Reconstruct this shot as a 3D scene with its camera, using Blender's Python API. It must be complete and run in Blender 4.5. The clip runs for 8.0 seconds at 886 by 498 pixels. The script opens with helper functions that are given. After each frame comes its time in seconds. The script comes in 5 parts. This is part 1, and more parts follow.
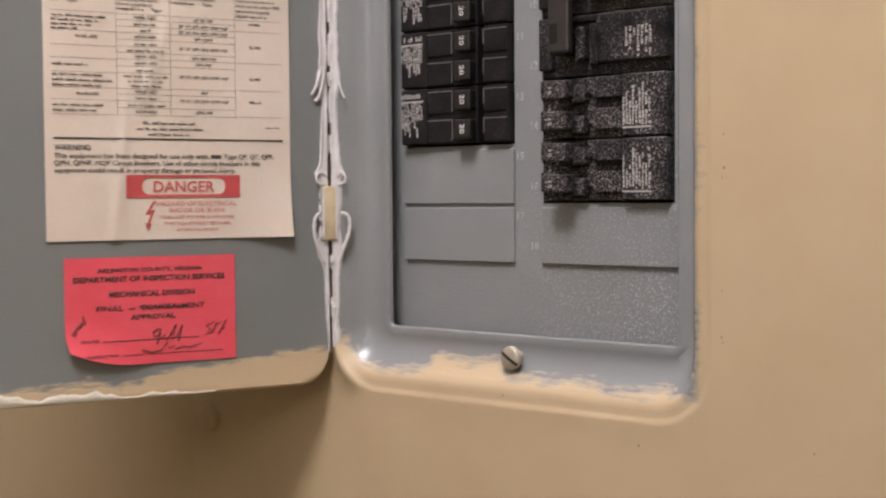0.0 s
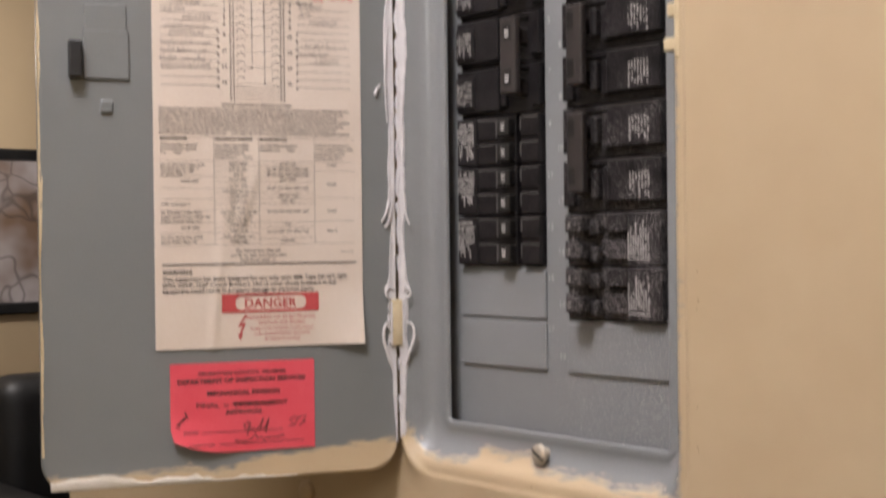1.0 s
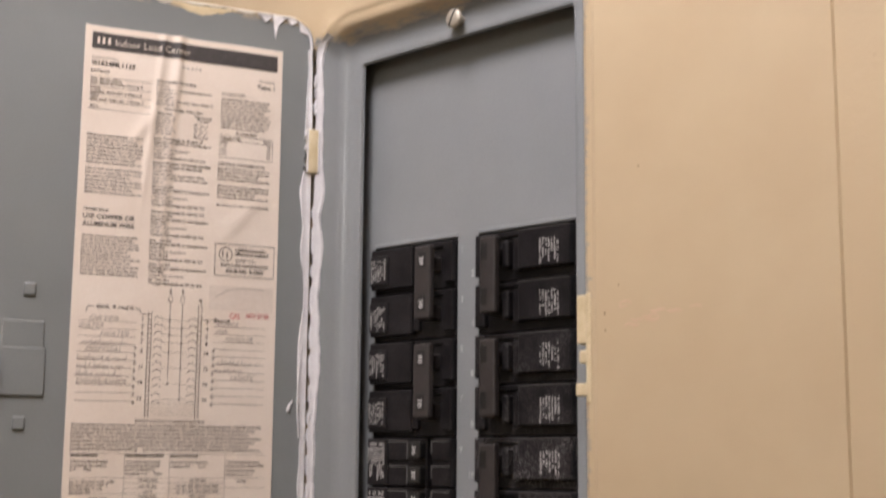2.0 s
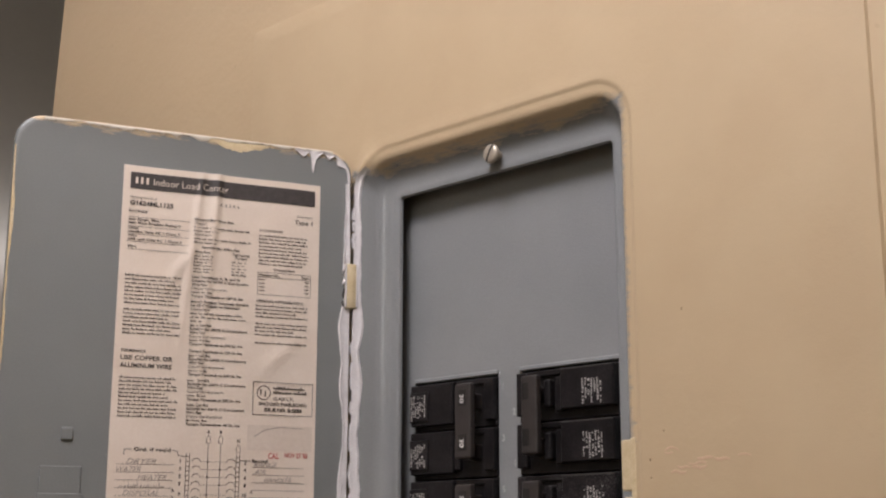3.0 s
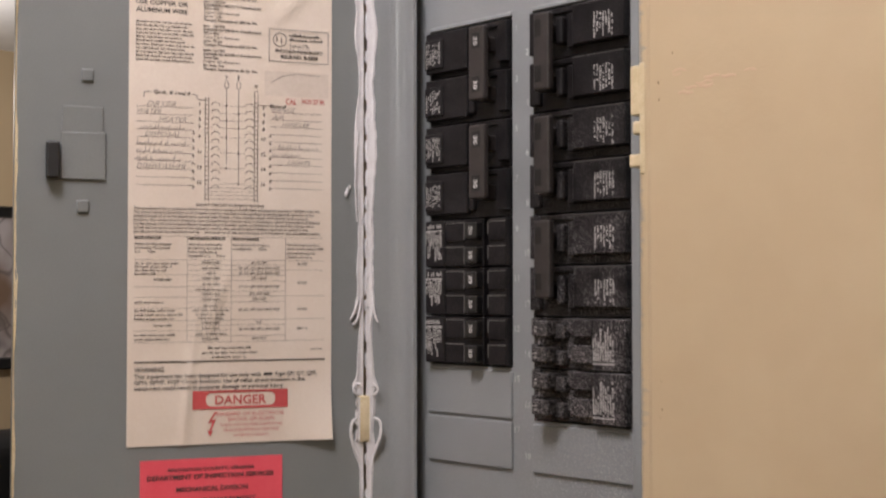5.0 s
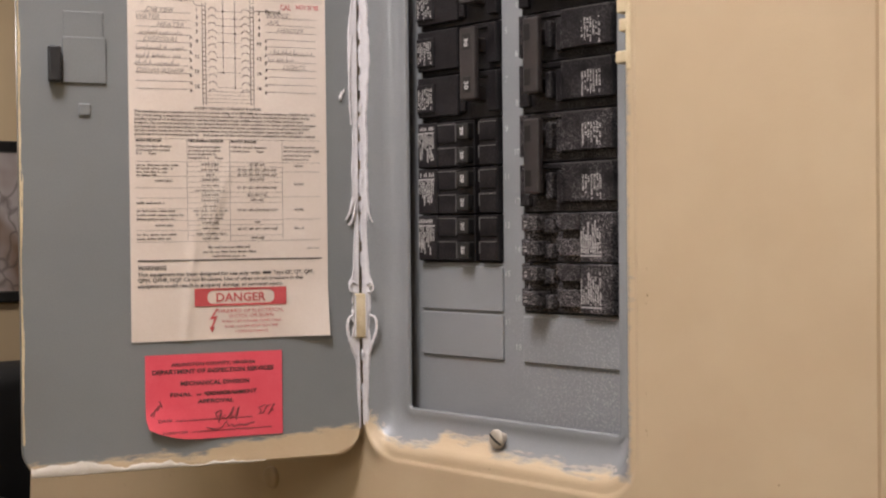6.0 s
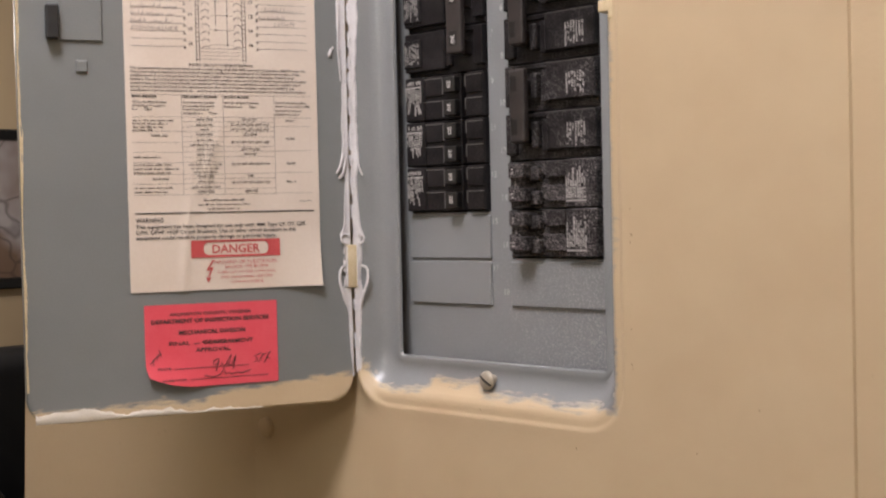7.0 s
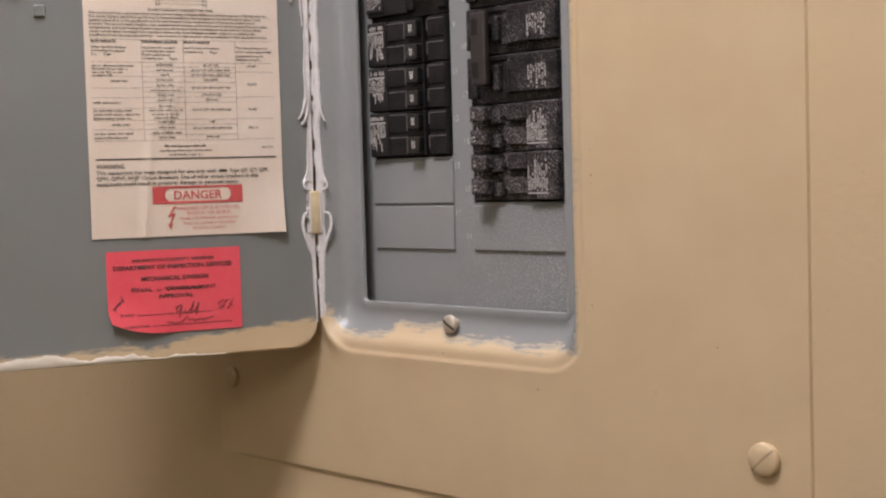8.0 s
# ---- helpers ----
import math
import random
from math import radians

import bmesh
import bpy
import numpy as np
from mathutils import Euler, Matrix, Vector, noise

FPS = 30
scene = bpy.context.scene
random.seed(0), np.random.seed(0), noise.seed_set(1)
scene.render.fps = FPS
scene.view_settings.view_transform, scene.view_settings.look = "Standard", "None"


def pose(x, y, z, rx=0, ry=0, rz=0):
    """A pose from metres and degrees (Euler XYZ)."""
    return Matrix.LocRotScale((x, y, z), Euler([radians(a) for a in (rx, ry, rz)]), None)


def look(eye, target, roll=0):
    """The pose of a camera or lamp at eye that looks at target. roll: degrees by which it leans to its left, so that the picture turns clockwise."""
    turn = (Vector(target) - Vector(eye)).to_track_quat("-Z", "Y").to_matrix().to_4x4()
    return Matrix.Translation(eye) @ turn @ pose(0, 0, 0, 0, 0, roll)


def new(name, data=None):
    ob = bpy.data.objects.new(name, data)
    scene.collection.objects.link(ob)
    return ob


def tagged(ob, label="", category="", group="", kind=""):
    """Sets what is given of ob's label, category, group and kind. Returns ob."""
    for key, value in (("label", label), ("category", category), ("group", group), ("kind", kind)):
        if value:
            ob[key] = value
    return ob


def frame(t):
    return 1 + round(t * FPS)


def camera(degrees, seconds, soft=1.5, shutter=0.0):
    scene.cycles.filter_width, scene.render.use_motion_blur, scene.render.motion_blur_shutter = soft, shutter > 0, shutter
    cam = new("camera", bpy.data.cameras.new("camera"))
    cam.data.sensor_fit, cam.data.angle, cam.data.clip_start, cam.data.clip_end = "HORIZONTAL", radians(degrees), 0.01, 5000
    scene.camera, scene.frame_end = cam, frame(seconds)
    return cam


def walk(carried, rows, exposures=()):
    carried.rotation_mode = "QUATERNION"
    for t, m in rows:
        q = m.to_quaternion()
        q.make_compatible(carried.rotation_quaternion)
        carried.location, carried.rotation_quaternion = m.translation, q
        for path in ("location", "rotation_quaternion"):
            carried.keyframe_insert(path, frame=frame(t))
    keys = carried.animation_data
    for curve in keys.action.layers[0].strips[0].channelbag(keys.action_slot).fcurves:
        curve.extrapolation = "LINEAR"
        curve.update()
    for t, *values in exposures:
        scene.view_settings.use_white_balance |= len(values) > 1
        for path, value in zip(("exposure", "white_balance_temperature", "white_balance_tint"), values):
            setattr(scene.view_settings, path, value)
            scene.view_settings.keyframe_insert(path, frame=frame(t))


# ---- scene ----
ROWS = [
    (0, 0.4287, -0.4355, 1.3991, 40.073, -2.240, -0.474),
    (0.5, 0.5017, -0.4345, 1.4062, 46.691, -2.335, -1.059),
    (1, 0.5511, -0.4463, 1.4359, 49.350, -0.419, -0.662),
    (1.5, 0.5558, -0.4492, 1.4575, 48.428, 5.854, 1.049),
    (2, 0.5505, -0.4747, 1.4857, 43.823, 9.094, 0.483),
    (2.2, 0.5489, -0.4757, 1.4928, 44.087, 10.230, 0.236),
    (2.5, 0.5482, -0.4754, 1.5029, 44.643, 11.763, 0.202),
    (2.75, 0.5480, -0.4741, 1.5095, 45.174, 12.596, 0.142),
    (3, 0.5480, -0.4729, 1.5127, 45.528, 12.782, 0.082),
    (3.3, 0.5474, -0.4725, 1.5103, 45.409, 11.831, 0.048),
    (3.5, 0.5461, -0.4734, 1.5059, 45.054, 10.690, 0.065),
    (4, 0.5456, -0.4742, 1.4850, 45.785, 7.439, 0.265),
    (4.5, 0.5480, -0.4714, 1.4702, 46.405, 4.014, 0.015),
    (5, 0.5558, -0.4664, 1.4592, 46.971, 1.923, -0.054),
    (5.2, 0.5642, -0.4653, 1.4574, 47.461, 1.086, 0.258),
    (5.5, 0.5683, -0.4688, 1.4527, 47.597, 0.026, 0.076),
    (5.75, 0.5694, -0.4760, 1.4466, 47.092, -0.555, -0.240),
    (6, 0.5702, -0.4842, 1.4398, 46.422, -0.855, -0.557),
    (6.3, 0.5728, -0.4914, 1.4322, 45.918, -0.835, -0.739),
    (6.5, 0.5785, -0.4972, 1.4278, 45.822, -0.682, -0.568),
    (7, 0.5811, -0.5062, 1.4200, 45.341, -1.445, -1.323),
    (7.5, 0.5840, -0.5048, 1.4094, 44.822, -1.910, -1.447),
    (8, 0.5872, -0.5013, 1.4084, 44.408, -2.946, -1.621),
]


def stand(x, y, z, yaw, pitch, roll):
    a, b = radians(yaw), radians(pitch)
    ahead = Vector((-math.sin(a) * math.cos(b), math.cos(a) * math.cos(b), math.sin(b)))
    return look((x, y, z), Vector((x, y, z)) + ahead, roll)


cam = camera(36.74, 8.0, soft=2.15, shutter=0.42)
EXPOSURES = [(0.0, 0.0), (0.6, 0.05), (1.0, -0.03), (1.5, -0.08), (2.0, -0.27), (3.5, -0.75), (4.0, -0.6), (4.5, -0.4), (5.0, -0.2), (6.5, -0.01), (7.0, 0.0), (8.0, -0.05)]
walk(cam, [(r[0], stand(*r[1:])) for r in ROWS], EXPOSURES)

# ---- light ----
world = bpy.data.worlds.new("room_air")
scene.world = world
world.use_nodes = True
world.node_tree.nodes["Background"].inputs[0].default_value = (1.0, 0.85, 0.68, 1)
world.node_tree.nodes["Background"].inputs[1].default_value = 0.02


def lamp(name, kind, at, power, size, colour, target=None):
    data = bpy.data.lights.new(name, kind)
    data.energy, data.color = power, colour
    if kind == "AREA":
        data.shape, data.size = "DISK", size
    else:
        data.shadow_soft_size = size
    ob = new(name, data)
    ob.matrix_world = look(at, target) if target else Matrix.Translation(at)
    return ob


WARM = (1.0, 0.945, 0.995)
lamp("hall_ceiling_bulb", "POINT", (0.26, -0.52, 2.30), 37.5, 0.15, WARM)
# unseen fill light, added behind the camera to lift the shadows
lamp("room_fill_light", "POINT", (0.60, -2.00, 2.05), 14.5, 0.25, (0.98, 1.0, 0.95))
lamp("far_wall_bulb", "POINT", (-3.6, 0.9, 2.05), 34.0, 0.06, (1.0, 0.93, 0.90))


# ---- materials ----
def nodes_of(name):
    m = bpy.data.materials.new(name)
    m.use_nodes = True
    return m, m.node_tree.nodes, m.node_tree.links, m.node_tree.nodes["Principled BSDF"]


def math_node(n, l, op, a, b=None):
    k = n.new("ShaderNodeMath")
    k.operation = op
    for i, v in enumerate((a, b)):
        if v is None:
            continue
        if isinstance(v, (int, float)):
            k.inputs[i].default_value = v
        else:
            l.new(v, k.inputs[i])
    return k.outputs[0]


def noise_node(n, l, vec, scale, detail=3.0, rough=0.55):
    k = n.new("ShaderNodeTexNoise")
    k.inputs["Scale"].default_value, k.inputs["Detail"].default_value, k.inputs["Roughness"].default_value = scale, detail, rough
    l.new(vec, k.inputs["Vector"])
    return k.outputs["Fac"]


def mix_node(n, l, fac, a, b):
    k = n.new("ShaderNodeMix")
    k.data_type = "RGBA"
    l.new(fac, k.inputs["Factor"])
    for socket, v in ((k.inputs[6], a), (k.inputs[7], b)):
        if isinstance(v, tuple):
            socket.default_value = (*v, 1)
        else:
            l.new(v, socket)
    return k.outputs[2]


def ramp_node(n, l, v, lo, hi):
    k = n.new("ShaderNodeMapRange")
    k.inputs["From Min"].default_value, k.inputs["From Max"].default_value = lo, hi
    l.new(v, k.inputs["Value"])
    return k.outputs[0]


def surface(name, dark, light, rough, big=30.0, fine=900.0, bump=0.1, depth=0.0004, metal=0.0, vary=0.12, coat=0.0, grainy=0.35):
    """A plain surface with broad tone, fine grain and relief."""
    m, n, l, p = nodes_of(name)
    vec = n.new("ShaderNodeTexCoord").outputs["Object"]
    broad, grain = noise_node(n, l, vec, big), noise_node(n, l, vec, fine, 2.0)
    tone = math_node(n, l, "ADD", math_node(n, l, "MULTIPLY", broad, 1 - grainy), math_node(n, l, "MULTIPLY", grain, grainy))
    l.new(mix_node(n, l, ramp_node(n, l, tone, 0.35, 0.65), dark, light), p.inputs["Base Color"])
    r = math_node(n, l, "ADD", math_node(n, l, "MULTIPLY", broad, vary), rough - vary / 2)
    l.new(r, p.inputs["Roughness"])
    p.inputs["Metallic"].default_value, p.inputs["Coat Weight"].default_value = metal, coat
    if bump:
        b = n.new("ShaderNodeBump")
        b.inputs["Strength"].default_value, b.inputs["Distance"].default_value = bump, depth
        l.new(tone, b.inputs["Height"])
        l.new(b.outputs[0], p.inputs["Normal"])
    return m


BEIGE = ((0.515, 0.395, 0.250), (0.535, 0.412, 0.262))
GREY = ((0.224, 0.234, 0.239), (0.260, 0.268, 0.272))
# same enamel as GREY, darkened to offset the stronger light on the door
DOOR_GREY_DIMMED = ((0.181, 0.192, 0.192), (0.208, 0.218, 0.217))


def wall_paint():
    m, n, l, p = nodes_of("beige_wall_paint")
    vec = n.new("ShaderNodeTexCoord").outputs["Object"]
    broad, roller, grit = noise_node(n, l, vec, 7.0, 4.0), noise_node(n, l, vec, 260.0, 3.0), noise_node(n, l, vec, 60.0, 2.0)
    specks = ramp_node(n, l, noise_node(n, l, vec, 140.0, 1.0), 0.76, 0.80)
    col = mix_node(n, l, ramp_node(n, l, broad, 0.3, 0.7), *BEIGE)
    col = mix_node(n, l, math_node(n, l, "MULTIPLY", specks, 0.18), col, (0.30, 0.22, 0.13))
    l.new(col, p.inputs["Base Color"])
    l.new(math_node(n, l, "ADD", math_node(n, l, "MULTIPLY", roller, 0.2), 0.36), p.inputs["Roughness"])
    b = n.new("ShaderNodeBump")
    b.inputs["Strength"].default_value, b.inputs["Distance"].default_value = 0.32, 0.0006
    l.new(math_node(n, l, "ADD", roller, math_node(n, l, "MULTIPLY", grit, 1.6)), b.inputs["Height"])
    l.new(b.outputs[0], p.inputs["Normal"])
    return m


def overpainted(name, box, second=None, amp=0.012, soft=0.0012, rise=(0.0, 1.0, 0.0), patch=None, gloss=0.33, enamel=GREY):
    """Grey enamel inside the box (x0, x1, z0, z1), with the wall's paint lapping over it in a ragged edge; axes: object x and up."""
    m, n, l, p = nodes_of(name)
    tc = n.new("ShaderNodeTexCoord").outputs["Object"]
    sep = n.new("ShaderNodeSeparateXYZ")
    l.new(tc, sep.inputs[0])
    up = sep.outputs[2] if second is None else sep.outputs[1]
    x0, x1, z0, z1 = box
    d = math_node(n, l, "MINIMUM", math_node(n, l, "SUBTRACT", sep.outputs[0], x0), math_node(n, l, "SUBTRACT", x1, sep.outputs[0]))
    low = math_node(n, l, "SUBTRACT", up, math_node(n, l, "ADD", z0, math_node(n, l, "MULTIPLY", ramp_node(n, l, sep.outputs[0], rise[0], rise[1]), rise[2])))
    if patch:
        off = math_node(n, l, "ABSOLUTE", math_node(n, l, "SUBTRACT", sep.outputs[0], patch[0]))
        low = math_node(n, l, "SUBTRACT", low, math_node(n, l, "MULTIPLY", ramp_node(n, l, off, patch[1], patch[1] * 0.7), patch[2]))
    d = math_node(n, l, "MINIMUM", d, low)
    d = math_node(n, l, "MINIMUM", d, math_node(n, l, "SUBTRACT", z1, up))
    brush = n.new("ShaderNodeMapping")
    brush.inputs["Scale"].default_value = (0.22, 1.0, 1.0)
    l.new(tc, brush.inputs["Vector"])
    rag = math_node(n, l, "ADD", math_node(n, l, "MULTIPLY", noise_node(n, l, tc, 38.0, 3.0, 0.6), 0.65), math_node(n, l, "MULTIPLY", noise_node(n, l, brush.outputs[0], 420.0, 3.0, 0.6), 0.60))
    d = math_node(n, l, "ADD", d, math_node(n, l, "MULTIPLY", math_node(n, l, "SUBTRACT", rag, 0.62), amp))
    lap = ramp_node(n, l, d, soft, -soft * 0.7)
    broad, grain = noise_node(n, l, tc, 18.0), noise_node(n, l, tc, 1100.0, 2.0)
    grey = mix_node(n, l, ramp_node(n, l, math_node(n, l, "ADD", math_node(n, l, "MULTIPLY", broad, 0.5), math_node(n, l, "MULTIPLY", grain, 0.5)), 0.3, 0.7), *enamel)
    paint = mix_node(n, l, ramp_node(n, l, noise_node(n, l, tc, 22.0), 0.35, 0.65), BEIGE[0], (0.545, 0.425, 0.272))
    l.new(mix_node(n, l, lap, grey, paint), p.inputs["Base Color"])
    l.new(math_node(n, l, "ADD", math_node(n, l, "MULTIPLY", lap, 0.40 - gloss), gloss + 0.05), p.inputs["Roughness"])
    b = n.new("ShaderNodeBump")
    b.inputs["Strength"].default_value, b.inputs["Distance"].default_value = 0.30, 0.0005
    l.new(math_node(n, l, "ADD", math_node(n, l, "MULTIPLY", lap, math_node(n, l, "ADD", math_node(n, l, "ADD", math_node(n, l, "MULTIPLY", noise_node(n, l, tc, 42.0, 3.0), 1.5), math_node(n, l, "MULTIPLY", noise_node(n, l, tc, 260.0, 2.0), 0.55)), 0.4)), math_node(n, l, "MULTIPLY", math_node(n, l, "ADD", grain, math_node(n, l, "MULTIPLY", noise_node(n, l, tc, 120.0), 0.8)), 0.35)), b.inputs["Height"])
    l.new(b.outputs[0], p.inputs["Normal"])
    return m


def speckled_black(name, amount):
    m, n, l, p = nodes_of(name)
    tc = n.new("ShaderNodeTexCoord").outputs["Object"]
    speckle = noise_node(n, l, tc, 1000.0, 2.0, 0.7)
    broad = noise_node(n, l, tc, 70.0, 3.0)
    fine = ramp_node(n, l, noise_node(n, l, tc, 2300.0, 1.0, 0.5), 0.60, 0.68)
    specks = math_node(n, l, "MULTIPLY", math_node(n, l, "MAXIMUM", ramp_node(n, l, speckle, 0.54, 0.63), fine), ramp_node(n, l, broad, 0.30, 0.60))
    col = mix_node(n, l, ramp_node(n, l, broad, 0.3, 0.7), (0.0074, 0.0063, 0.0072), (0.0146, 0.0128, 0.0141))
    l.new(mix_node(n, l, math_node(n, l, "MULTIPLY", specks, amount), col, (0.34, 0.31, 0.305)), p.inputs["Base Color"])
    l.new(math_node(n, l, "ADD", math_node(n, l, "MULTIPLY", speckle, 0.25), 0.27), p.inputs["Roughness"])
    p.inputs["Specular IOR Level"].default_value = 0.22
    b = n.new("ShaderNodeBump")
    b.inputs["Strength"].default_value, b.inputs["Distance"].default_value = 0.8, 0.0003
    l.new(speckle, b.inputs["Height"])
    l.new(b.outputs[0], p.inputs["Normal"])
    return m


def sparkle_enamel():
    """Blue-grey hammered enamel, with lamp sparkle painted as pale dots towards one lower corner."""
    m, n, l, p = nodes_of("grey_enamel_painted_sparkle")
    pos = n.new("ShaderNodeNewGeometry").outputs["Position"]
    sep = n.new("ShaderNodeSeparateXYZ")
    l.new(pos, sep.inputs[0])
    broad, grain = noise_node(n, l, pos, 25.0), noise_node(n, l, pos, 1500.0, 2.0)
    tone = math_node(n, l, "ADD", math_node(n, l, "MULTIPLY", broad, 0.45), math_node(n, l, "MULTIPLY", grain, 0.55))
    grey = mix_node(n, l, ramp_node(n, l, tone, 0.35, 0.65), *GREY)
    near = math_node(n, l, "MULTIPLY", ramp_node(n, l, math_node(n, l, "ADD", sep.outputs[0], math_node(n, l, "MULTIPLY", broad, 0.05)), 0.10, 0.185), ramp_node(n, l, sep.outputs[2], 1.440, 1.385))
    dots = ramp_node(n, l, noise_node(n, l, pos, 1250.0, 1.0, 0.4), 0.60, 0.67)
    sparkle = math_node(n, l, "MULTIPLY", dots, math_node(n, l, "MULTIPLY", near, 0.75))
    l.new(mix_node(n, l, sparkle, grey, (0.55, 0.54, 0.53)), p.inputs["Base Color"])
    l.new(math_node(n, l, "ADD", math_node(n, l, "MULTIPLY", broad, 0.12), 0.34), p.inputs["Roughness"])
    b = n.new("ShaderNodeBump")
    b.inputs["Strength"].default_value, b.inputs["Distance"].default_value = 0.8, 0.0005
    l.new(math_node(n, l, "ADD", tone, sparkle), b.inputs["Height"])
    l.new(b.outputs[0], p.inputs["Normal"])
    return m


WALL = wall_paint()
COVER_PAINT = overpainted("part_painted_cover", (-0.004, 0.1828, 1.3235, 1.7205), amp=0.020, soft=0.0030, rise=(0.013, 0.001, 0.014), patch=(0.068, 0.024, 0.0055), gloss=0.18)
DOOR_PAINT = overpainted("part_painted_door", (-0.1880, 0.003, 1.3210, 1.7285), second=True, amp=0.017, soft=0.0018, rise=(-0.10, -0.02, 0.0085), enamel=DOOR_GREY_DIMMED)
ENAMEL = surface("blue_grey_enamel", *GREY, 0.30, big=25, fine=2300, bump=0.9, depth=0.0005, grainy=0.75)
DEAD_ENAMEL = sparkle_enamel()
DOOR_ENAMEL = surface("dimmed_grey_door_enamel", *DOOR_GREY_DIMMED, 0.36, big=25, fine=1300, bump=0.4, depth=0.0004, grainy=0.5)
MOULD_EDGE = surface("pale_moulding_edge", (0.09, 0.085, 0.083), (0.21, 0.195, 0.19), 0.4, big=300, fine=2000, bump=0.0)
LIT_EDGE = surface("painted_lit_edge", (0.035, 0.032, 0.031), (0.085, 0.08, 0.077), 0.4, big=300, fine=2000, bump=0.0)
# pale specks: dust, plus lamp sheen painted in by a rising amount
BLACK = speckled_black("black_bakelite", 0.04)
DUST_FAINT_SHEEN = speckled_black("bakelite_dust_faint_sheen", 0.21)
DUST_SOME_SHEEN = speckled_black("bakelite_dust_some_sheen", 0.50)
DUST_FULL_SHEEN = speckled_black("bakelite_dust_full_sheen", 0.98)
HANDLE = surface("dark_grey_bakelite", (0.027, 0.0225, 0.022), (0.043, 0.036, 0.0345), 0.42, big=120, fine=1500, bump=0.12, depth=0.0002)
PAD = surface("black_moulding", (0.009, 0.009, 0.009), (0.015, 0.014, 0.014), 0.36, big=150, fine=1500, bump=0.1, depth=0.0002)
PRINT_GREY = surface("worn_white_print", (0.30, 0.28, 0.27), (0.55, 0.52, 0.50), 0.6, big=700, fine=2500, bump=0.0)
PRINT_WHITE = surface("white_print", (0.60, 0.58, 0.56), (0.74, 0.72, 0.70), 0.55, big=300, fine=1500, bump=0.0)
PAPER = surface("aged_cream_paper", (0.675, 0.580, 0.488), (0.720, 0.632, 0.545), 0.55, big=22, fine=700, bump=0.10, depth=0.0004)
INK = surface("black_ink", (0.035, 0.03, 0.028), (0.06, 0.052, 0.05), 0.6, big=400, fine=2000, bump=0.0)
FADED_INK = surface("faded_small_print", (0.036, 0.031, 0.028), (0.085, 0.073, 0.065), 0.6, big=500, fine=2500, bump=0.0)
PENCIL = surface("pencil_marks", (0.22, 0.195, 0.18), (0.38, 0.335, 0.30), 0.5, big=500, fine=2500, bump=0.0)
RUBBED = surface("rubbed_paper", (0.60, 0.515, 0.435), (0.665, 0.58, 0.50), 0.6, big=60, fine=500, bump=0.08, depth=0.0003)
RED_INK = surface("red_ink", (0.49, 0.062, 0.066), (0.55, 0.095, 0.095), 0.55, big=80, fine=1200, bump=0.0)
STAMP = surface("red_stamp_ink", (0.54, 0.08, 0.095), (0.57, 0.20, 0.185), 0.6, big=500, fine=2000, bump=0.0)
PINK = surface("pink_sticker_paper", (0.76, 0.080, 0.112), (0.79, 0.108, 0.142), 0.5, big=40, fine=900, bump=0.06, depth=0.0003)
CAULK = surface("dried_white_paint", (0.60, 0.575, 0.58), (0.69, 0.67, 0.67), 0.35, big=120, fine=700, bump=0.5, depth=0.0008)
CREAM_PAINT = surface("cream_paint_on_metal", (0.56, 0.45, 0.27), (0.68, 0.57, 0.38), 0.4, big=150, fine=900, bump=0.3, depth=0.0004)
SCREW_METAL = surface("painted_screw_steel", (0.42, 0.37, 0.30), (0.55, 0.49, 0.40), 0.4, big=300, fine=1500, bump=0.2, depth=0.0002, metal=0.3)
SLOT_DARK = surface("near_black_slot", (0.02, 0.018, 0.015), (0.04, 0.035, 0.03), 0.7, bump=0.0)
LATCH_BLACK = surface("black_latch_plastic", (0.012, 0.012, 0.013), (0.02, 0.02, 0.02), 0.5, big=200, fine=1500, bump=0.15, depth=0.0002)
CEILING = surface("white_ceiling_paint", (0.74, 0.73, 0.72), (0.80, 0.79, 0.78), 0.8, big=3, fine=120, bump=0.3, depth=0.002)
FLOOR = surface("brown_carpet", (0.15, 0.135, 0.085), (0.22, 0.20, 0.13), 0.95, big=6, fine=260, bump=0.6, depth=0.004)
FRAME_BLACK = surface("black_frame_wood", (0.010, 0.010, 0.011), (0.02, 0.02, 0.02), 0.35, big=20, fine=200, bump=0.1)
LEATHER = surface("black_leather", (0.006, 0.006, 0.007), (0.012, 0.012, 0.013), 0.5, big=9, fine=220, bump=0.35, depth=0.002)


